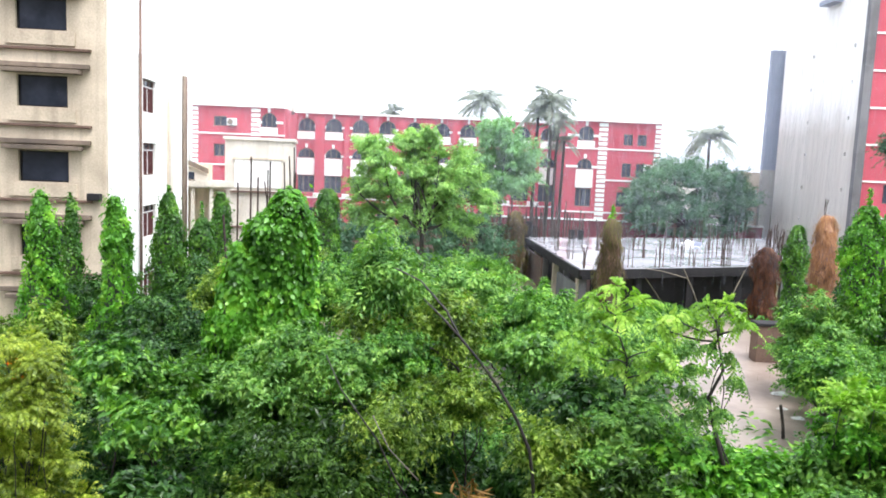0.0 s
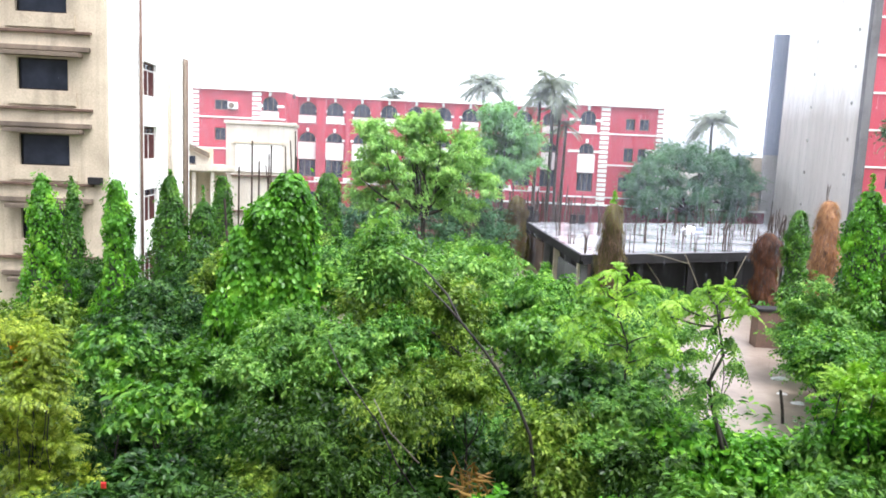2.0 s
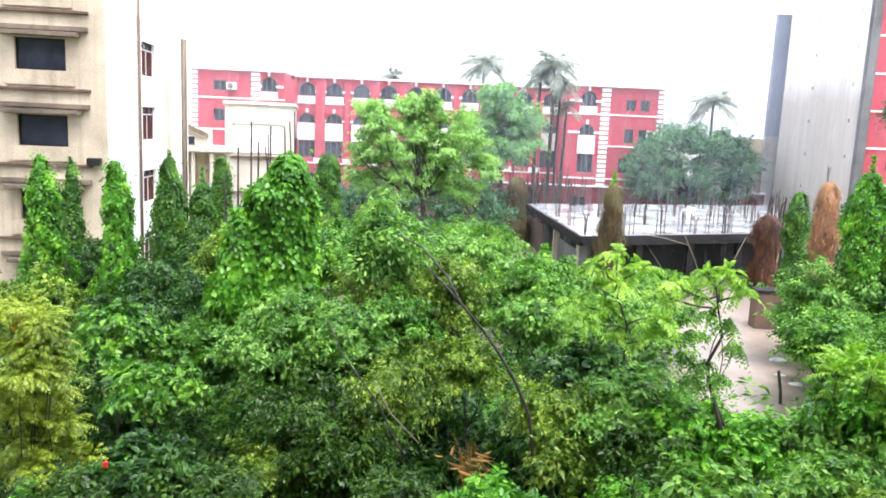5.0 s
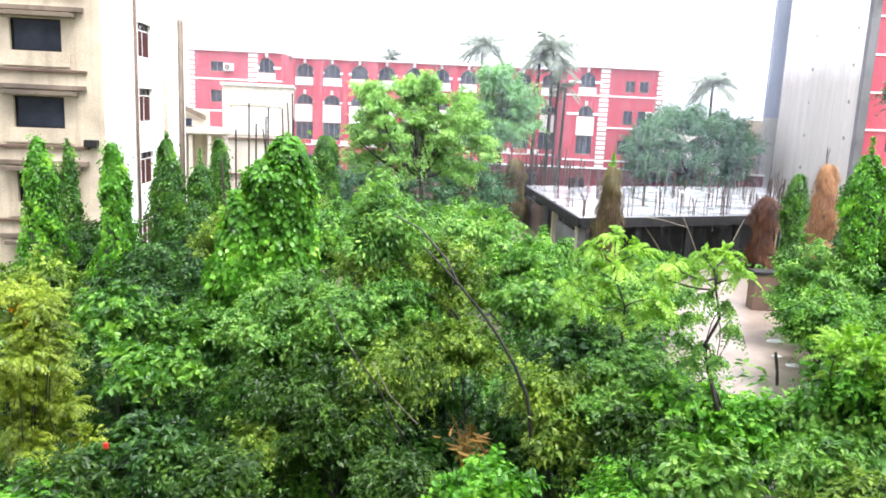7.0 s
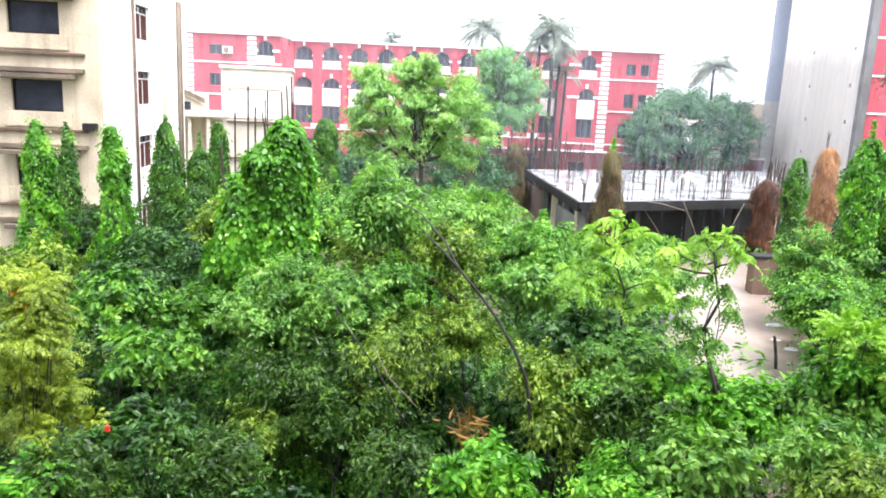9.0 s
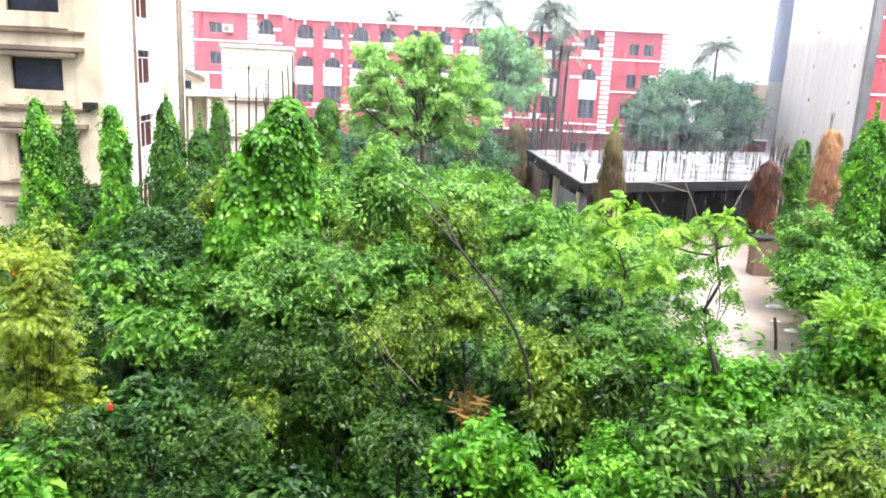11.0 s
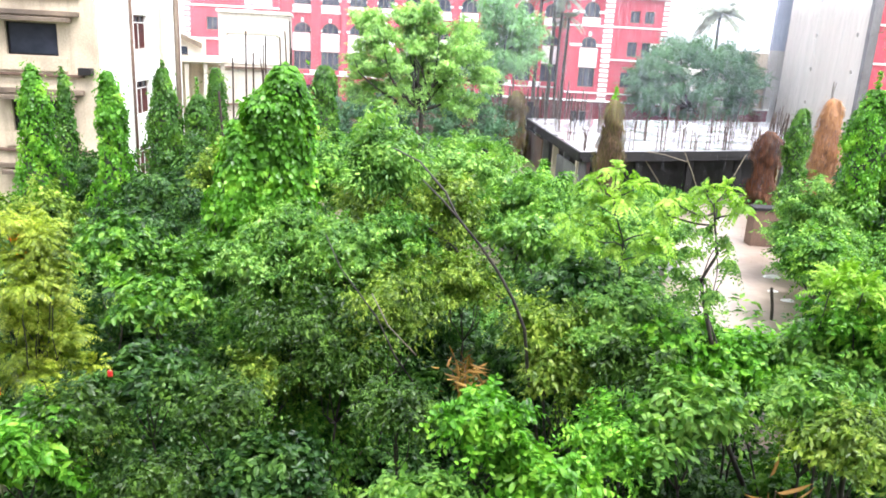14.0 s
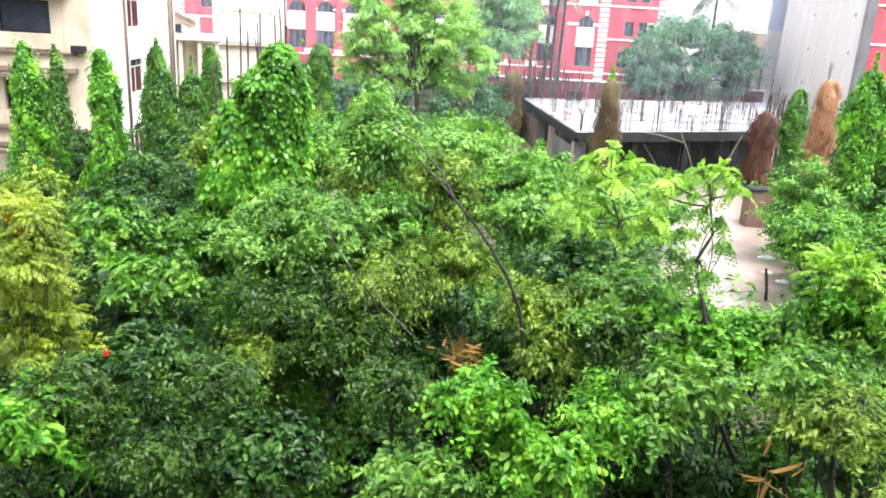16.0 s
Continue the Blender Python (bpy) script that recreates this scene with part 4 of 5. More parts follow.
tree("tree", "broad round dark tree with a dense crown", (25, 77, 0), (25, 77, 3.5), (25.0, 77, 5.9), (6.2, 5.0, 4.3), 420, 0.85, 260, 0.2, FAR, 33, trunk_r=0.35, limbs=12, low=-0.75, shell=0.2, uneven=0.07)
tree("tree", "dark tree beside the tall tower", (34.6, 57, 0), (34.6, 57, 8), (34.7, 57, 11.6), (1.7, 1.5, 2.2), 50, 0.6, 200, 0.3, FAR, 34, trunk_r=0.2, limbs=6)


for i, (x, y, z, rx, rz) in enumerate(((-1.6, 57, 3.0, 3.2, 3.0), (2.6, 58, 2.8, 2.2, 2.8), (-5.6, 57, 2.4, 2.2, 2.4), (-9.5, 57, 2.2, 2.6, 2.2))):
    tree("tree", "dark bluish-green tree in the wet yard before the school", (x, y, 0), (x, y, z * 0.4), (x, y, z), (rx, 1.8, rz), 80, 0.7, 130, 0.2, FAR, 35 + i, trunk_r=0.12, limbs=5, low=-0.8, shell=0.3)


def palm(label, x, y, z, r, seed, n=24, trunk=0.16):
    rng = np.random.default_rng(seed)
    root = empty("palm_tree", (x, y, 0), label=label, category="palm tree", group="palms")
    part("trunk", tube(bmesh.new(), bent((0, 0, -0.1), (0, 0, z), rng, 0.015, 9), trunk * 1.3, trunk, 9), BARK, root, smooth=True)
    for i in range(n):
        a = i * 2.4 + rng.uniform(-0.2, 0.2)
        el = rng.uniform(-0.5, 1.25)
        d = np.array([math.cos(a) * math.cos(el), math.sin(a) * math.cos(el), math.sin(el)])
        s = np.linspace(0, 1, 34)
        L = r * rng.uniform(0.85, 1.15)
        drop = rng.uniform(0.3, 0.85)
        pts = np.array([0, 0, z]) + d * (L * s)[:, None] - np.array([0, 0, 1.0]) * (L * drop * s ** 2.2)[:, None]
        tan = unit(np.gradient(pts, axis=0))
        side = unit(np.cross(tan, [0, 0, 1.0]))
        P, A, N = [], [], []
        for sg in (-1, 1):
            P.append(pts[3:]), A.append(unit(side[3:] * sg + tan[3:] * 0.5 - np.array([0, 0, 0.7]) + rng.normal(0, 0.1, (31, 3)))), N.append(unit(np.cross(tan[3:], side[3:]) + rng.normal(0, 0.2, (31, 3))))
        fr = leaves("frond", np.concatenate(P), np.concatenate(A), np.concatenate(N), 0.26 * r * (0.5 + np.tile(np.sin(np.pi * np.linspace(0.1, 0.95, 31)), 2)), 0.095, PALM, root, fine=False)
        part("rib", tube(bmesh.new(), [tuple(p) for p in pts[::6]], 0.035, 0.012, 5), PALM, fr)


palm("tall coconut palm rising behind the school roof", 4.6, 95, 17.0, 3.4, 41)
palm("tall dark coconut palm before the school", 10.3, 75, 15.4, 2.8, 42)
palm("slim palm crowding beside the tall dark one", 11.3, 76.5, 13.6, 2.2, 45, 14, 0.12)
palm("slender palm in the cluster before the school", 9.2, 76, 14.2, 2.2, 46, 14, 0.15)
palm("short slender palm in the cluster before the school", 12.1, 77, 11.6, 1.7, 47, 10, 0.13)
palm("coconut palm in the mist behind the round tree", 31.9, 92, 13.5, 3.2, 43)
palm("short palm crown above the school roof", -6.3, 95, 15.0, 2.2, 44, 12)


# ---- middle distance thicket ----
HILL = "dense leafy tree in the overgrown yard"
for i, (x, y, z, rx, rz, mat) in enumerate(((0.9, 27, 3.6, 2.2, 1.7, FRESH), (3.0, 26, 3.0, 2.2, 1.6, BROAD), (5.2, 25, 2.2, 2.0, 1.4, FRESH), (4.4, 33, 2.3, 2.4, 1.3, FRESH), (-2.4, 31, 3.5, 2.2, 1.7, BROAD), (1.6, 36, 3.2, 2.4, 1.5, FRESH), (7.2, 30, 1.6, 2.0, 1.1, BROAD), (7.6, 36, 1.2, 2.0, 0.9, BROAD), (-4.0, 27, 3.8, 1.5, 1.7, BROAD))):
    tree("tree", HILL + (" with fresh shoots" if mat is not DEEP else " with deep green leaves"), (x, y, 0), (x, y, z * 0.5), (x, y, z), (rx, 1.9, rz), 96, 0.4, 130, 0.17, mat, 60 + i, trunk_r=0.1, limbs=6, ratio=0.5, shell=0.6)
for i, (x, y, z, rx, rz, mat) in enumerate(((15.8, 30, 2.2, 1.9, 2.2, FRESH), (18.6, 30, 2.2, 2.0, 2.4, DEEP), (17.2, 26.5, 1.7, 1.7, 1.7, BROAD), (20.8, 36, 2.2, 2.0, 2.2, DEEP), (20.5, 27, 1.9, 2.0, 2.0, DEEP), (12.8, 24, 2.5, 0.6, 0.9, BROAD), (14.5, 26, 1.5, 0.9, 1.1, FRESH))):
    tree("bush", "large deep green bush at the edge of the mud", (x, y, 0), (x, y, z * 0.5), (x, y, z), (rx, 1.7, rz), 100, 0.42, 130, 0.18, mat, 80 + i, trunk_r=0.08, limbs=5, category="bush", group="bushes by the mud")
for i, (x, y, z, rx, rz) in enumerate(((8.6, 34.5, 0.9, 1.5, 0.9), (10.6, 38.5, 0.9, 1.5, 0.8), (11.6, 41.5, 0.8, 1.3, 0.7), (9.4, 30.5, 1.2, 1.5, 1.0), (13.4, 43.2, 0.6, 1.2, 0.5))):
    tree("bush", "low green bush spreading over the mud's edge", (x, y, 0), (x, y, z * 0.5), (x, y, z), (rx, 1.4, rz), 55, 0.4, 130, 0.17, FRESH if i % 2 else BROAD, 120 + i, trunk_r=0.05, limbs=4, category="bush", group="bushes by the mud")
for i, (x, y, z, rx, rz) in enumerate(((-12.8, 24, 2.0, 1.6, 1.6), (-9.4, 25, 2.4, 1.7, 1.8), (-9.6, 30, 2.6, 1.9, 2.0), (-7.6, 28, 2.8, 1.8, 2.0), (-13.4, 29.5, 2.2, 1.5, 1.8), (-16.4, 25, 2.0, 2.0, 1.6), (-6.6, 34, 3.2, 2.2, 2.0), (-8.5, 21, 2.0, 1.6, 1.5))):
    tree("bush", "deep green bush between the creeper-covered columns", (x, y, 0), (x, y, z * 0.5), (x, y, z), (rx, 1.6, rz), 90, 0.42, 120, 0.17, DEEP if i % 3 else OLIVE, 100 + i, trunk_r=0.07, limbs=5, category="bush", group="bushes between the columns")


# ---- near trees ----
def mid_tree():
    """The leaning tree whose bare dark stems show through its drooping olive crown."""
    t = tree("leaning_tree", "slender leaning tree with dark stems and drooping olive leaves", (2.5, 16, 0), (1.75, 16, 3.4), (-0.8, 17, 4.3), (1.75, 1.7, 2.0), 150, 0.34, 120, 0.12, OLIVE, 131, trunk_r=0.06, limbs=5, low=-0.9, ratio=0.42, shell=0.65)
    b = np.array((2.5, 16, 0))
    rng = np.random.default_rng(3)
    for pts, r0, r1 in (([(2.17, 11.60, 1.37), (1.63, 11.30, 3.89), (1.52, 11.30, 4.62), (1.30, 11.30, 5.11), (1.01, 11.30, 5.59), (0.69, 11.30, 6.01), (0.37, 11.30, 6.37), (0.15, 11.60, 6.72), (-0.28, 12.30, 7.06), (-0.76, 13.30, 7.11)], 0.032, 0.013), ([(0.37, 11.30, 6.37), (0.11, 11.50, 6.61), (-0.21, 11.80, 6.85)], 0.022, 0.01), ([(0.02, 12.10, 2.87), (-0.55, 11.60, 3.95), (-0.86, 11.70, 4.55), (-1.49, 11.90, 5.30), (-1.81, 12.40, 5.72)], 0.016, 0.01), ([(-0.19, 11.60, 3.96), (-0.67, 11.60, 4.46), (-0.96, 11.80, 4.93)], 0.013, 0.009)):
        part("stem", tube(bmesh.new(), [tuple(np.array(p) - b) for p in pts], r0, r1, 7), BARK if r0 > 0.015 else TWIG, t, smooth=True)
    # younger growth on top
    cs = envelope(rng, (-1.15, 16.6, 6.1), (0.85, 0.9, 1.35), 60, -0.3)
    pos, ax, nr = clump_leaves(rng, cs - b, np.full((60, 3), 0.32), 75)
    leaves("young_growth", pos, ax, nr, 0.15 * rng.uniform(0.6, 1.2, len(pos)), 0.45, FRESH, t, "fresh green top growth")


mid_tree()
tree("tree", "low tree with drooping glossy leaves", (-2.3, 14.5, 0), (-2.3, 14.5, 2), (-2.3, 14.5, 3.0), (1.6, 1.4, 1.6), 80, 0.34, 100, 0.17, VINEFAR, 141, trunk_r=0.06, limbs=6, shell=0.6)
yr = np.random.default_rng(4)
feather_tree("yellowing_tree", "tall soft tree with yellowing feathery leaves", (-6.7, 12, 0), (-6.65, 12, 2.6), [(-6.65 + yr.uniform(-0.75, 0.75) * (1.15 - 0.7 * q), 12 + yr.uniform(-0.6, 0.6), 2.0 + 3.8 * q, 0.35) for q in np.linspace(0, 1, 34)], 70, 0.3, 9, 0.065, YELLOW, 142, 0.028, droop=0.6, ratio=0.36)
feather_tree("feathery_tree", "slender tree with bright yellow-green feathery sprays", (3.7, 13.5, 0), (3.45, 13.5, 4.2), [(3.22, 13.50, 6.86, 0.1), (2.91, 13.72, 6.57, 0.1), (3.60, 13.28, 6.68, 0.1), (2.46, 13.50, 5.98, 0.1), (2.99, 13.71, 6.19, 0.1), (3.32, 13.28, 6.38, 0.1), (3.06, 13.51, 5.86, 0.1), (3.64, 13.71, 5.52, 0.1), (4.05, 13.28, 5.75, 0.1), (4.08, 13.51, 5.38, 0.1), (3.30, 13.71, 5.36, 0.1), (2.62, 13.28, 5.71, 0.1)], 15, 0.46, 10, 0.085, LIME, 151, trunk_r=0.045, droop=0.75, ratio=0.42, leader=[(3.49, 13.50, 4.95), (3.49, 13.50, 5.59), (3.24, 13.50, 6.21), (3.22, 13.50, 6.78)])
feather_tree("feathery_tree", "shaded feathery sapling under its taller neighbour", (3.3, 13.7, 0), (3.3, 13.7, 2.6), [(3.00, 13.60, 4.90, 0.3), (3.57, 13.82, 4.69, 0.3), (3.26, 13.38, 4.12, 0.3), (3.99, 13.60, 3.85, 0.3), (2.65, 13.81, 5.03, 0.3), (3.93, 13.38, 4.79, 0.3)], 34, 0.42, 9, 0.085, FRESH, 156, trunk_r=0.04, droop=0.7, ratio=0.45)
feather_tree("feathery_tree", "thin tree with dark stem and bright drooping sprays", (6.81, 11.3, 0), (4.30, 11.3, 5.23), [(4.42, 11.40, 7.01, 0.06), (4.17, 11.62, 6.94, 0.06), (4.57, 11.18, 6.75, 0.06), (4.00, 11.40, 6.66, 0.06), (4.35, 11.61, 6.73, 0.06), (3.56, 11.18, 6.85, 0.06), (3.34, 11.41, 6.66, 0.06)], 11, 0.38, 10, 0.072, LIME, 152, trunk_r=0.055, droop=0.8, ratio=0.42, leader=[(4.20, 11.30, 5.57), (4.40, 11.30, 6.03), (4.29, 11.30, 6.47), (4.23, 11.30, 6.81)])
feather_tree("feathery_tree", "thin sapling hung with limp green sprays", (6.51, 11.35, 0), (4.35, 11.35, 5.13), [(4.45, 11.30, 6.21, 0.1), (4.68, 11.52, 5.80, 0.1), (4.13, 11.08, 6.43, 0.1), (4.18, 11.30, 5.57, 0.1), (3.94, 11.51, 5.59, 0.1), (4.33, 11.08, 5.43, 0.1), (4.03, 11.31, 5.30, 0.1)], 16, 0.28, 8, 0.065, FRESH, 157, trunk_r=0.022, droop=1.5, ratio=0.42)
feather_tree("feathery_tree", "bright feathery sapling spreading flat sprays", (6.9, 11, 0), (6.6, 11, 3.6), [(6.08, 11.00, 5.62, 0.08), (6.35, 11.22, 5.74, 0.14), (6.46, 10.78, 5.68, 0.14), (6.83, 11.00, 5.37, 0.14), (6.32, 11.21, 5.23, 0.14), (6.77, 10.78, 5.10, 0.14)], 24, 0.42, 10, 0.085, LIME, 153, droop=0.35)


# near, low bushes on the left take dark leaves in place of shade
BUSHES = [
    ("light green bush with drooping pointed leaves", (-6.66, 15.5, 4.29), (0.81, 0.69, 0.63), BROAD, 0.16),
    ("broad-leaved glossy bush under the columns", (-5.27, 14.0, 3.78), (0.88, 0.52, 0.47), BROAD, 0.18),
    ("shaded creeper-tangled bush below the largest column", (-5.39, 16.5, 3.73), (0.94, 0.89, 0.81), VINEFAR, 0.15),
    ("fresh green bush leaning against the creeper column", (-3.39, 14.2, 4.41), (0.82, 0.65, 0.59), FRESH, 0.13),
    ("fresh green bush with fine nodding shoots", (-2.89, 15.2, 5.06), (0.65, 0.59, 0.53), FRESH, 0.13),
    ("dense olive bush with small leaves", (-2.12, 12.6, 4.06), (1.07, 0.78, 0.71), UNDER, 0.11),
    ("fine-leaved olive bush hung with thin stems", (-0.73, 12.8, 4.24), (0.92, 0.95, 0.86), OLIVE, 0.1),
    ("fresh bush with small drooping leaves", (-1.77, 14.6, 4.81), (0.85, 0.75, 0.68), FRESH, 0.12),
    ("green bush with small wet leaves", (-0.83, 15.6, 4.81), (0.72, 0.79, 0.72), BROAD, 0.12),
    ("yellowing bush behind the leaning stem", (0.36, 16.6, 5.23), (0.51, 0.56, 0.89), OLIVE, 0.12),
    ("olive bush in the shade of the leaning stem", (0.73, 15.0, 4.09), (0.65, 0.71, 0.71), OLIVE, 0.12),
    ("fresh green bush beside the leaning stem", (2.31, 15.5, 4.84), (0.90, 0.80, 0.72), FRESH, 0.14),
    ("deep green bush under the feathery tree", (2.48, 13.2, 4.54), (0.65, 0.69, 0.63), DEEP, 0.14),
    ("pale olive sapling beside the dark stem", (2.05, 12.0, 4.37), (0.48, 0.48, 0.44), OLIVE, 0.12),
    ("leafy green bush below the feathery tree", (3.11, 12.0, 4.50), (0.93, 0.65, 0.59), FRESH, 0.13),
    ("brownish bush with hanging dead leaves", (3.30, 11.2, 4.19), (0.66, 0.46, 0.42), UNDER, 0.12),
    ("bright broad-leaved bush lit by the sky", (5.49, 12.0, 3.85), (0.65, 0.28, 0.25), BRIGHT, 0.17),
    ("bright green leafy sapling top", (4.02, 11.6, 4.28), (0.54, 0.48, 0.44), BRIGHT, 0.14),
    ("soft green bush at the edge of the clearing", (6.38, 11.0, 4.49), (0.60, 0.39, 0.35), FRESH, 0.14),
    ("bright bush under the feathery sapling", (6.64, 11.0, 4.95), (0.70, 0.55, 0.50), BRIGHT, 0.13),
    ("fresh green bush beside the clearing", (5.60, 10.0, 4.27), (0.65, 0.41, 0.37), FRESH, 0.13),
    ("bright green sapling with drooping lobed leaves", (0.91, 9.6, 3.88), (0.36, 0.27, 0.24), BRIGHT, 0.15),
    ("low bright green bush with lobed leaves", (1.72, 9.2, 3.18), (0.49, 0.25, 0.23), BRIGHT, 0.16),
    ("fresh green bush with large drooping leaves", (3.84, 10.0, 3.82), (0.71, 0.54, 0.49), FRESH, 0.15),
    ("small bright bush among the saplings", (2.84, 9.8, 3.51), (0.43, 0.38, 0.34), BRIGHT, 0.13),
    ("bright bush round the thin dark stem", (4.96, 11.4, 4.20), (0.64, 0.33, 0.30), BRIGHT, 0.14),
    ("olive bush close to the building", (5.71, 9.0, 4.03), (0.74, 0.48, 0.44), OLIVE, 0.12),
    ("bright green bush with rounded leaves", (-5.67, 9.6, 3.08), (0.70, 0.57, 0.52), BRIGHT, 0.17),
    ("brownish fine-leaved bush beside the yellowing tree", (-4.99, 10.0, 3.35), (0.61, 0.56, 0.51), UNDER, 0.11),
    ("glossy green bush below a dark hollow", (-4.36, 11.0, 3.54), (0.68, 0.36, 0.33), DEEP, 0.15),
    ("dull green bush with wet small leaves", (-3.04, 10.4, 3.43), (0.59, 0.40, 0.36), UNDER, 0.12),
    ("dark bush with large rounded leaves", (-2.11, 9.6, 2.91), (0.60, 0.30, 0.28), DEEP, 0.16),
    ("low brownish bush with fine leaves", (-3.42, 9.2, 2.91), (0.69, 0.28, 0.26), UNDER, 0.11),
    ("small fresh green bush near the building", (0.09, 8.8, 3.07), (0.36, 0.17, 0.16), FRESH, 0.14),
    ("dull brownish bush of fine leaves", (-1.55, 12.0, 3.48), (0.69, 0.41, 0.38), UNDER, 0.11),
    ("low olive bush in the thicket", (-2.76, 12.2, 3.16), (0.62, 0.40, 0.36), OLIVE, 0.11),
    ("olive bush beside the dark stem", (2.21, 11.6, 3.81), (0.53, 0.40, 0.36), OLIVE, 0.12),
    ("small dull bush under the leaning tree", (-0.40, 10.6, 3.46), (0.45, 0.31, 0.28), UNDER, 0.11),
]
for i, (label, c, r, mat, size) in enumerate(BUSHES):
    tree("bush", label, (c[0], c[1] + 0.1, 0), (c[0], c[1], c[2] * 0.7), c, r, 44, 0.3, 70, size, mat, 160 + i, ratio=0.55 if size > 0.13 else 0.45, trunk_r=0.03, limbs=6, category="bush", shell=0.75, flat=0.4, fine=size > 0.13)
tree("bush", "glossy green bush beside the clearing", (8.3, 14.5, 0), (8.3, 14.5, 1.1), (8.3, 14.5, 2.2), (0.9, 0.9, 1.1), 60, 0.3, 110, 0.14, FRESH, 163, trunk_r=0.04, limbs=5, category="bush", shell=0.6)


def banana(label, at, seed, n=6, size=1.5):
    """A young banana plant: a stout stem and long, torn, arching leaves."""
    rng = np.random.default_rng(seed)
    root = empty("banana_plant", (at[0], at[1], 0), label=label, category="banana plant")
    part("stem", tube(bmesh.new(), bent((0, 0, -0.1), (0, 0, at[2]), rng, 0.02, 6), 0.1, 0.06, 9), OLIVEBARK, root, smooth=True)
    for i in range(n):
        a = i * 2.4 + rng.uniform(-0.3, 0.3)
        d = unit(np.array([[math.cos(a), math.sin(a), rng.uniform(0.1, 0.8)]]))
        s = np.linspace(0, 1, 12)
        pts = np.array([0, 0, at[2]]) + d * (size * s)[:, None] - np.array([0, 0, 0.55 * size]) * (s ** 2)[:, None]
        tan = unit(np.gradient(pts, axis=0))
        side = unit(np.cross(tan, [0, 0, 1.0]))
        w = 0.2 * size * np.sin(np.pi * (0.06 + 0.92 * s)) ** 0.6
        bm = bmesh.new()
        for sg in (-1, 1):
            for q in range(11):
                lift = np.array([0, 0, 0.25 + rng.uniform(-0.3, 0.15)])
                c = [pts[q], pts[q + 1], pts[q + 1] + (side[q + 1] * sg + lift) * w[q + 1], pts[q] + (side[q] * sg + lift) * w[q]]
                bm.faces.new([bm.verts.new(tuple(v)) for v in c])
        part("leaf_blade", bm, FRESH, root)


OLIVEBARK = bark_paint("green_banana_stem", (0.06, 0.09, 0.03), (0.14, 0.17, 0.06))
banana("young banana plant with arching torn leaves", (-10.3, 15.2, 4.9), 301)
banana("banana plant half hidden beside the yellowing tree", (-8.5, 16.4, 3.6), 302, 5, 1.3)


# ---- shrubs of the undergrowth: a few kinds, repeated ----
def shrub(label, seed, mat, size, ratio, r=(1.2, 1.2, 1.05), k=50, per=100, clump=0.32):
    rng = np.random.default_rng(seed)
    root = empty("shrub", (0, -60, 0), label=label, category="shrub", group="shrubs of the undergrowth")
    cs = envelope(rng, (0, 0, 1.45), r, k, -0.7, 0.7)
    for c in cs[:6]:
        part("stem", tube(bmesh.new(), bent((0, 0, -0.1), c, rng, 0.08, 5), 0.03, 0.01, 5), TWIG, root)
    pos, ax, nr = clump_leaves(rng, cs, clump * rng.uniform(0.7, 1.2, (k, 1)) * np.array([1, 1, 0.55]), per)
    sz = size * rng.uniform(0.6, 1.25, len(pos))
    w = rng.integers(0, k, 170)
    out = unit(cs[w] - np.array((0, 0, 1.2)))
    sp = shoots(rng, cs[w] + out * clump * 0.5, out, 0.6, size, 12)
    leaves("foliage", np.concatenate([pos, sp[0]]), np.concatenate([ax, sp[1]]), np.concatenate([nr, sp[2]]), np.concatenate([sz, sp[3]]), ratio, mat, root, fine=size > 0.2)
    return root


# mostly dark leaf colours, so gaps between the placed plants look shaded
KINDS = [shrub("wet deep green shrub with glossy leaves", 201, DEEP, 0.15, 0.5), shrub("mid green bushy shrub dripping with rain", 202, BROAD, 0.13, 0.5),
         shrub("olive shrub with fine leaves", 203, OLIVE, 0.11, 0.42), shrub("dark creeper-like shrub with rounded leaves", 205, VINEFAR, 0.16, 0.7), shrub("dull brownish-green shrub with small leaves", 206, UNDER, 0.11, 0.45)]
rng = np.random.default_rng(77)
used = set()
for iy in range(10):
    for ix in range(13):
        x = -11.5 + ix * 1.75 + (iy % 2) * 0.85 + rng.uniform(-0.4, 0.4)
        y = 7.6 + iy * 1.75 + rng.uniform(-0.4, 0.4)
        odds = (0.34, 0.08, 0.16, 0.16, 0.26) if y < 12.5 else (0.46, 0.14, 0.16, 0.12, 0.12)
        k, s, turn, tall = rng.choice(5, p=odds), rng.uniform(0.5, 0.95) if y < 13 else rng.uniform(0.6, 1.3), rng.uniform(0, 360), rng.uniform(0.8, 1.2)
        if abs(x) > y * 0.66 + 1.6 or (x > 7.6 and y > 21) or (y < 13 and (ix * 7 + iy * 3) % 7 == 0) or (y < 11.5 and -2.4 < x < 0.4) or (y > 12 and 0.40 < x / y < 0.54):
            continue
        m = pose(x, y, 0, 0, 0, turn) @ Matrix.Diagonal((s, s, s * tall, 1))
        if k not in used:
            KINDS[k].matrix_basis = m
            used.add(k)
        else:
            ob = copy_thing(KINDS[k], m)
            ob.matrix_basis = m


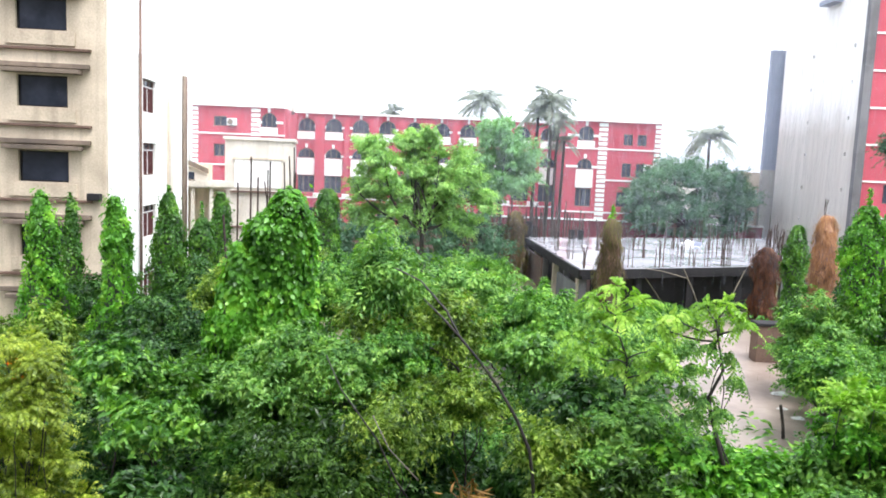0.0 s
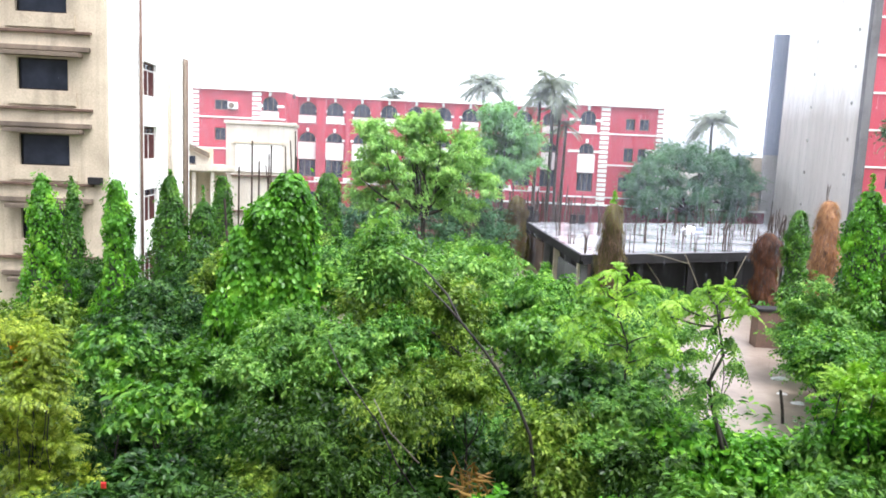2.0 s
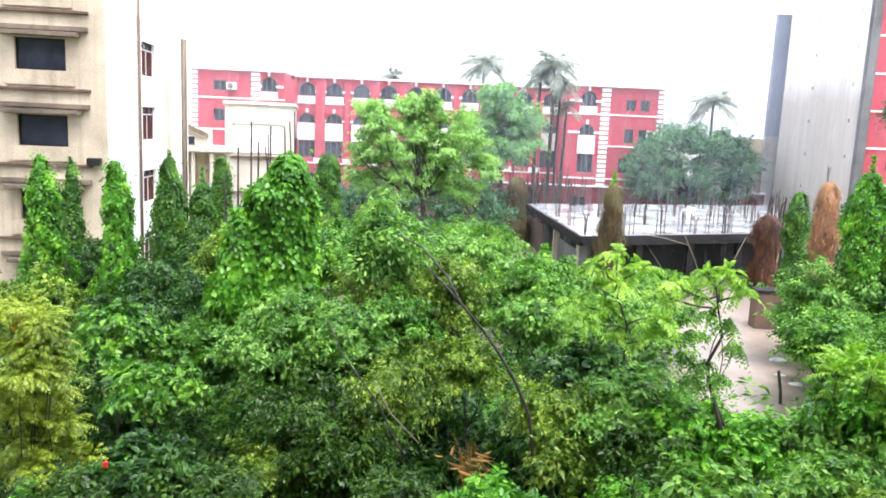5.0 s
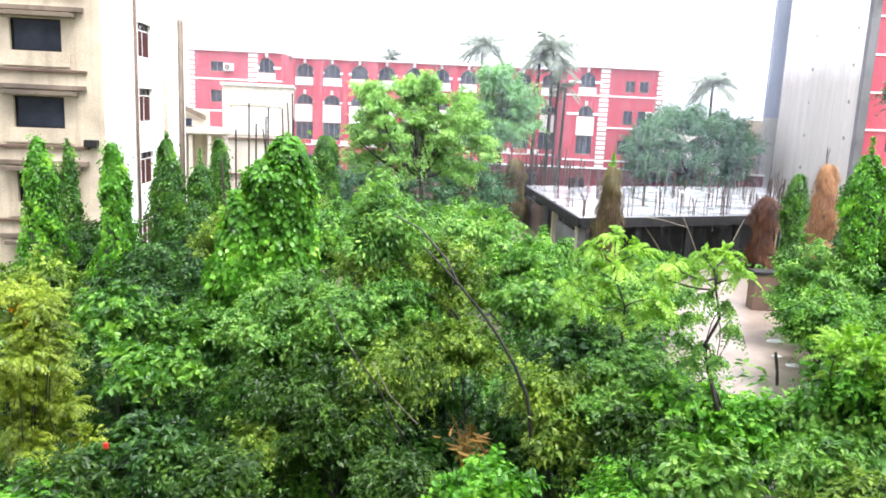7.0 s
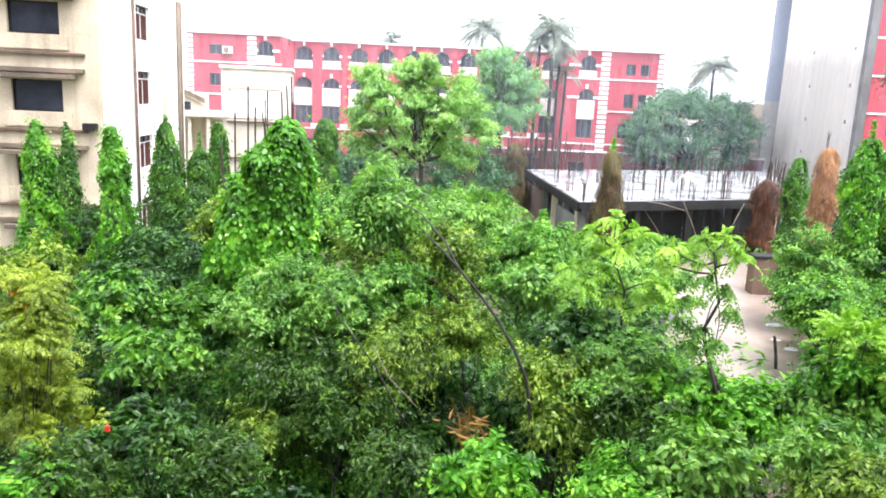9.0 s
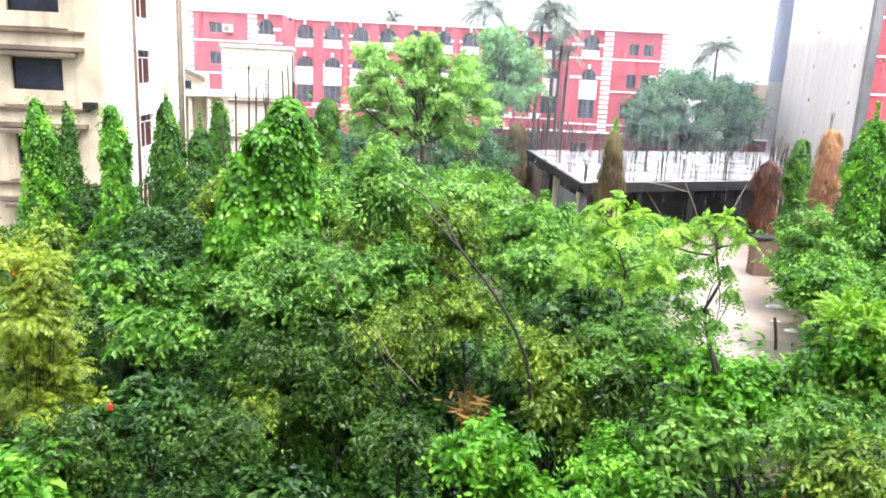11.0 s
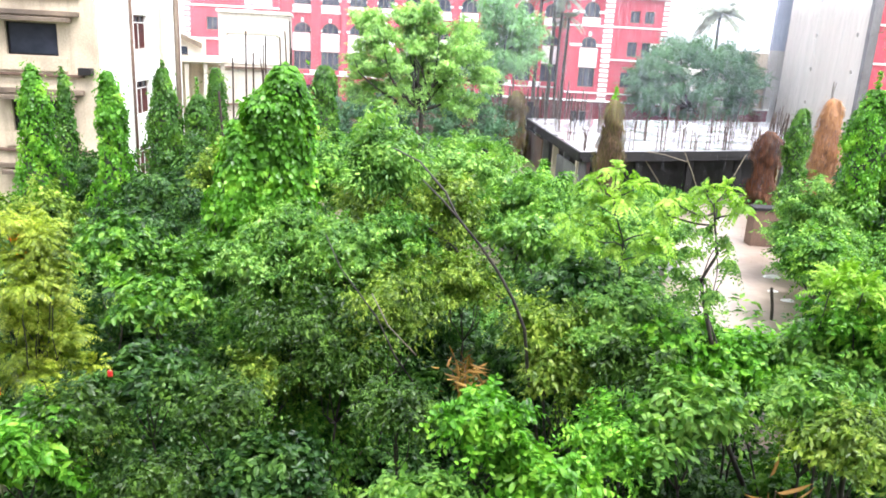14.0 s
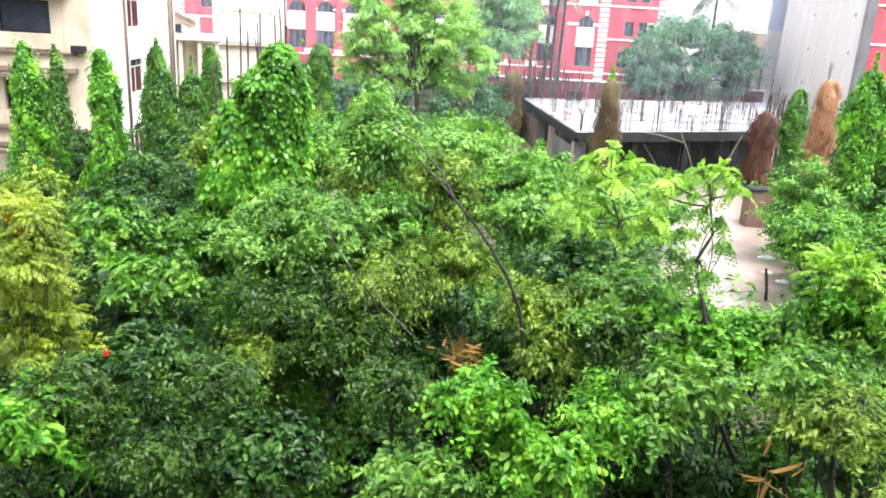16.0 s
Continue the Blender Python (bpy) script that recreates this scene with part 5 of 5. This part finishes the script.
# ---- low weeds over the ground ----
def weeds(seed, n, y0, y1, mat, label):
    rng = np.random.default_rng(seed)
    x, y = rng.uniform(-22, 23, n), rng.uniform(y0, y1, n)
    inside = ((x - 14.9) / 5.6) ** 2 + ((y - 34) / 11.8) ** 2 < 1 + 0.25 * np.sin(x * 2.1) * np.cos(y * 1.7)
    x, y = x[~inside], y[~inside]
    n = len(x)
    h = rng.uniform(0.0, 0.7, n)
    pos = np.stack([x, y, h], 1)
    nrm = unit(np.array([0, 0, 1.0]) + rng.normal(0, 0.5, (n, 3)))
    ax = sphere_dirs(rng, n, -0.2)
    ax = unit(ax - nrm * np.sum(ax * nrm, 1, keepdims=True))
    ob = leaves("weeds", pos, ax, nrm, rng.uniform(0.2, 0.5, n), 0.4, mat, fine=False)
    tagged(ob, label, "weeds", kind="stuff")


weeds(9, 26000, 14, 50, BROAD, "low green weeds covering the wet ground")
# dark leaf colour laid over the near ground as its shade
weeds(10, 16000, 3, 16, DEEP, "low weeds coloured dark for the shade under the shrubs")


# ---- small things ----
def litter():
    rng = np.random.default_rng(15)
    for x, y, s in ((14.2, 30.3, 0.35), (13.4, 28.3, 0.2), (13.5, 27.2, 0.25), (13.0, 34.6, 0.3), (16.6, 37.5, 0.35), (15.8, 41, 0.3)):
        bm = bmesh.new()
        bmesh.ops.create_icosphere(bm, subdivisions=3, radius=1)
        for v in bm.verts:
            q = noise.noise_vector(v.co * 1.7 + Vector((x, y, 0)))
            v.co = Vector(((v.co.x + q.x * 0.5) * s, (v.co.y + q.y * 0.5) * s * 0.6, max(0.0, v.co.z + q.z * 0.4) * s * 0.3))
        ob = part("plastic_bag", bm, PLASTIC, label="crumpled white plastic bag lying in the mud")
        ob.location = (x, y, 0.12)
        tagged(ob, category="plastic bag", group="litter on the mud")
    s = part("wooden_stake", tube(bmesh.new(), [(0, 0, -0.1), (-0.08, 0, 0.6), (-0.22, 0, 1.3)], 0.06, 0.05, 7), BARK)
    s.location = (12.0, 25, 0)
    tagged(s, "dark leaning wooden stake stuck in the mud", "stake")
    r = boxed("red_scrap", (-0.035, 0.035, -0.02, 0.02, 0, 0.09), REDPLASTIC, bevel=0.015)
    r.location = (-4.48, 9.90, 4.15)
    tagged(r, "small red plastic scrap caught in the shrubs", "scrap")


litter()


def dry_spray(label, at, seed, n=70, size=0.3):
    """A dead, drooping orange-brown spray caught among the green."""
    rng = np.random.default_rng(seed)
    root = empty("dead_branch", at, label=label, category="dead branch")
    d = unit(sphere_dirs(rng, n, -0.9) * np.array([1, 1, 0.7]))
    part("twig", tube(bmesh.new(), bent((0, 0, -1.2), (0, 0, 0.1), rng, 0.06, 5), 0.02, 0.01, 5), TWIG, root)
    leaves("dry_foliage", rng.normal(0, 0.13, (n, 3)), unit(d - np.array([0, 0, 0.5])), sphere_dirs(rng, n), size * rng.uniform(0.5, 1.1, n), 0.055, TAN, root, droop=0.9)


dry_spray("dead orange-brown branch drooping among green shrubs", (0.63, 11.5, 3.75), 51)
dry_spray("withered tan palm leaf fallen in the shrubs", (4.62, 8.7, 3.45), 52, 9, 0.4)


def flowers(at, seed):
    """A stalk with a head of small orange petals."""
    rng = np.random.default_rng(seed)
    root = empty("orange_flower", (at[0], at[1], 0), label="orange flower head on a tall green stalk", category="flower", group="orange flowers")
    part("stalk", tube(bmesh.new(), bent((0, 0, -0.1), (0, 0, at[2]), rng, 0.03, 6), 0.02, 0.01, 6), OLIVEBARK, root)
    n = 46
    d = sphere_dirs(rng, n, -0.4)
    leaves("petal_head", d * 0.05 + np.array([0, 0, at[2]]), d, sphere_dirs(rng, n), 0.13 * rng.uniform(0.6, 1.2, n), 0.6, ORANGE, root, droop=0.4)


for i, p in enumerate(((-7.62, 13.5, 5.0), (-7.5, 13.4, 4.75), (-6.9, 11.0, 3.2))):
    flowers(p, 500 + i)


def pole(label, a, b, r):
    ob = part("bare_pole", tube(bmesh.new(), [a, tuple((np.array(a) + b) / 2), b], r, r * 0.9, 7), RUST)
    tagged(ob, label, "pole", "bare poles")


pole("thin dark pole leaning beside a creeper-covered column", (-8.1, 30, 0), (-8.6, 30, 6.6), 0.05)
for x, z in ((-9.55, 8.9), (-9.2, 7.9), (-8.6, 8.7), (-10.2, 7.6), (-7.35, 8.2)):
    pole("rusty upright reinforcing bar behind the creepers", (x, 38, 0), (x + 0.03, 38, z), 0.05)


def rain():
    """Falling drops, drawn out into thin slanting streaks, packed far off as haze."""
    m, n, l, b = material("rain_streak", 0.1)
    b.inputs["Base Color"].default_value = (0.76, 0.82, 0.98, 1)
    tr, mx = n.new("ShaderNodeBsdfTransparent"), n.new("ShaderNodeMixShader")
    mx.inputs[0].default_value = 0.065
    l.new(tr.outputs[0], mx.inputs[1]), l.new(b.outputs[0], mx.inputs[2]), l.new(mx.outputs[0], n["Material Output"].inputs[0])
    rng = np.random.default_rng(99)
    near, mid, far = 400, 4000, 130000
    k = near + mid + far
    y = np.concatenate([9 + 25 * np.sqrt(rng.random(near)), 34 + 20 * rng.random(mid), 54 + 38 * rng.random(far)])
    x = rng.uniform(-0.66, 0.66, k) * y
    z = np.concatenate([rng.uniform(0.3, 14, near + mid), rng.uniform(0.3, 30, far)])
    h = np.concatenate([rng.uniform(0.25, 0.55, near), rng.uniform(0.9, 1.8, mid), rng.uniform(1.6, 3.2, far)])
    w = np.concatenate([rng.uniform(0.004, 0.008, near + mid), rng.uniform(0.005, 0.009, far)])
    c = np.stack([x, y, z], 1)
    off = np.array([(1, 0.6, 0), (-1, 0.6, 0), (0, -1, 0), (0, 0, 1)], float)
    v = c[:, None] + off[None] * np.stack([w, w, h], 1)[:, None]
    v[:, :, 0] += off[None, :, 2] * h[:, None] * 0.05
    f = np.array([(0, 1, 2), (3, 1, 0), (3, 2, 1), (3, 0, 2)])
    me = bpy.data.meshes.new("rain")
    me.from_pydata(v.reshape(-1, 3), [], (np.arange(k)[:, None, None] * 4 + f[None]).reshape(-1, 3).tolist())
    me.materials.append(m)
    tagged(new("rain", me), "thin pale streaks of falling rain, thickened into haze far off", "rain", kind="stuff")


rain()


# ---- the building the camera looks out from: unseen, made tall to shade near plants ----
own = empty("lookout_building", (0, 0, 0), label="plain pale unseen wall behind the viewer, made tall to shade near plants", category="building", kind="structure")
boxed("shading_wall", (-30, 30, -2.4, -2.0, 0, 36), GREYWALL, own)
boxed("balcony_slab", (-4, 4, -1.99, 0.3, 7.2, 7.4), CONCRETE, own)
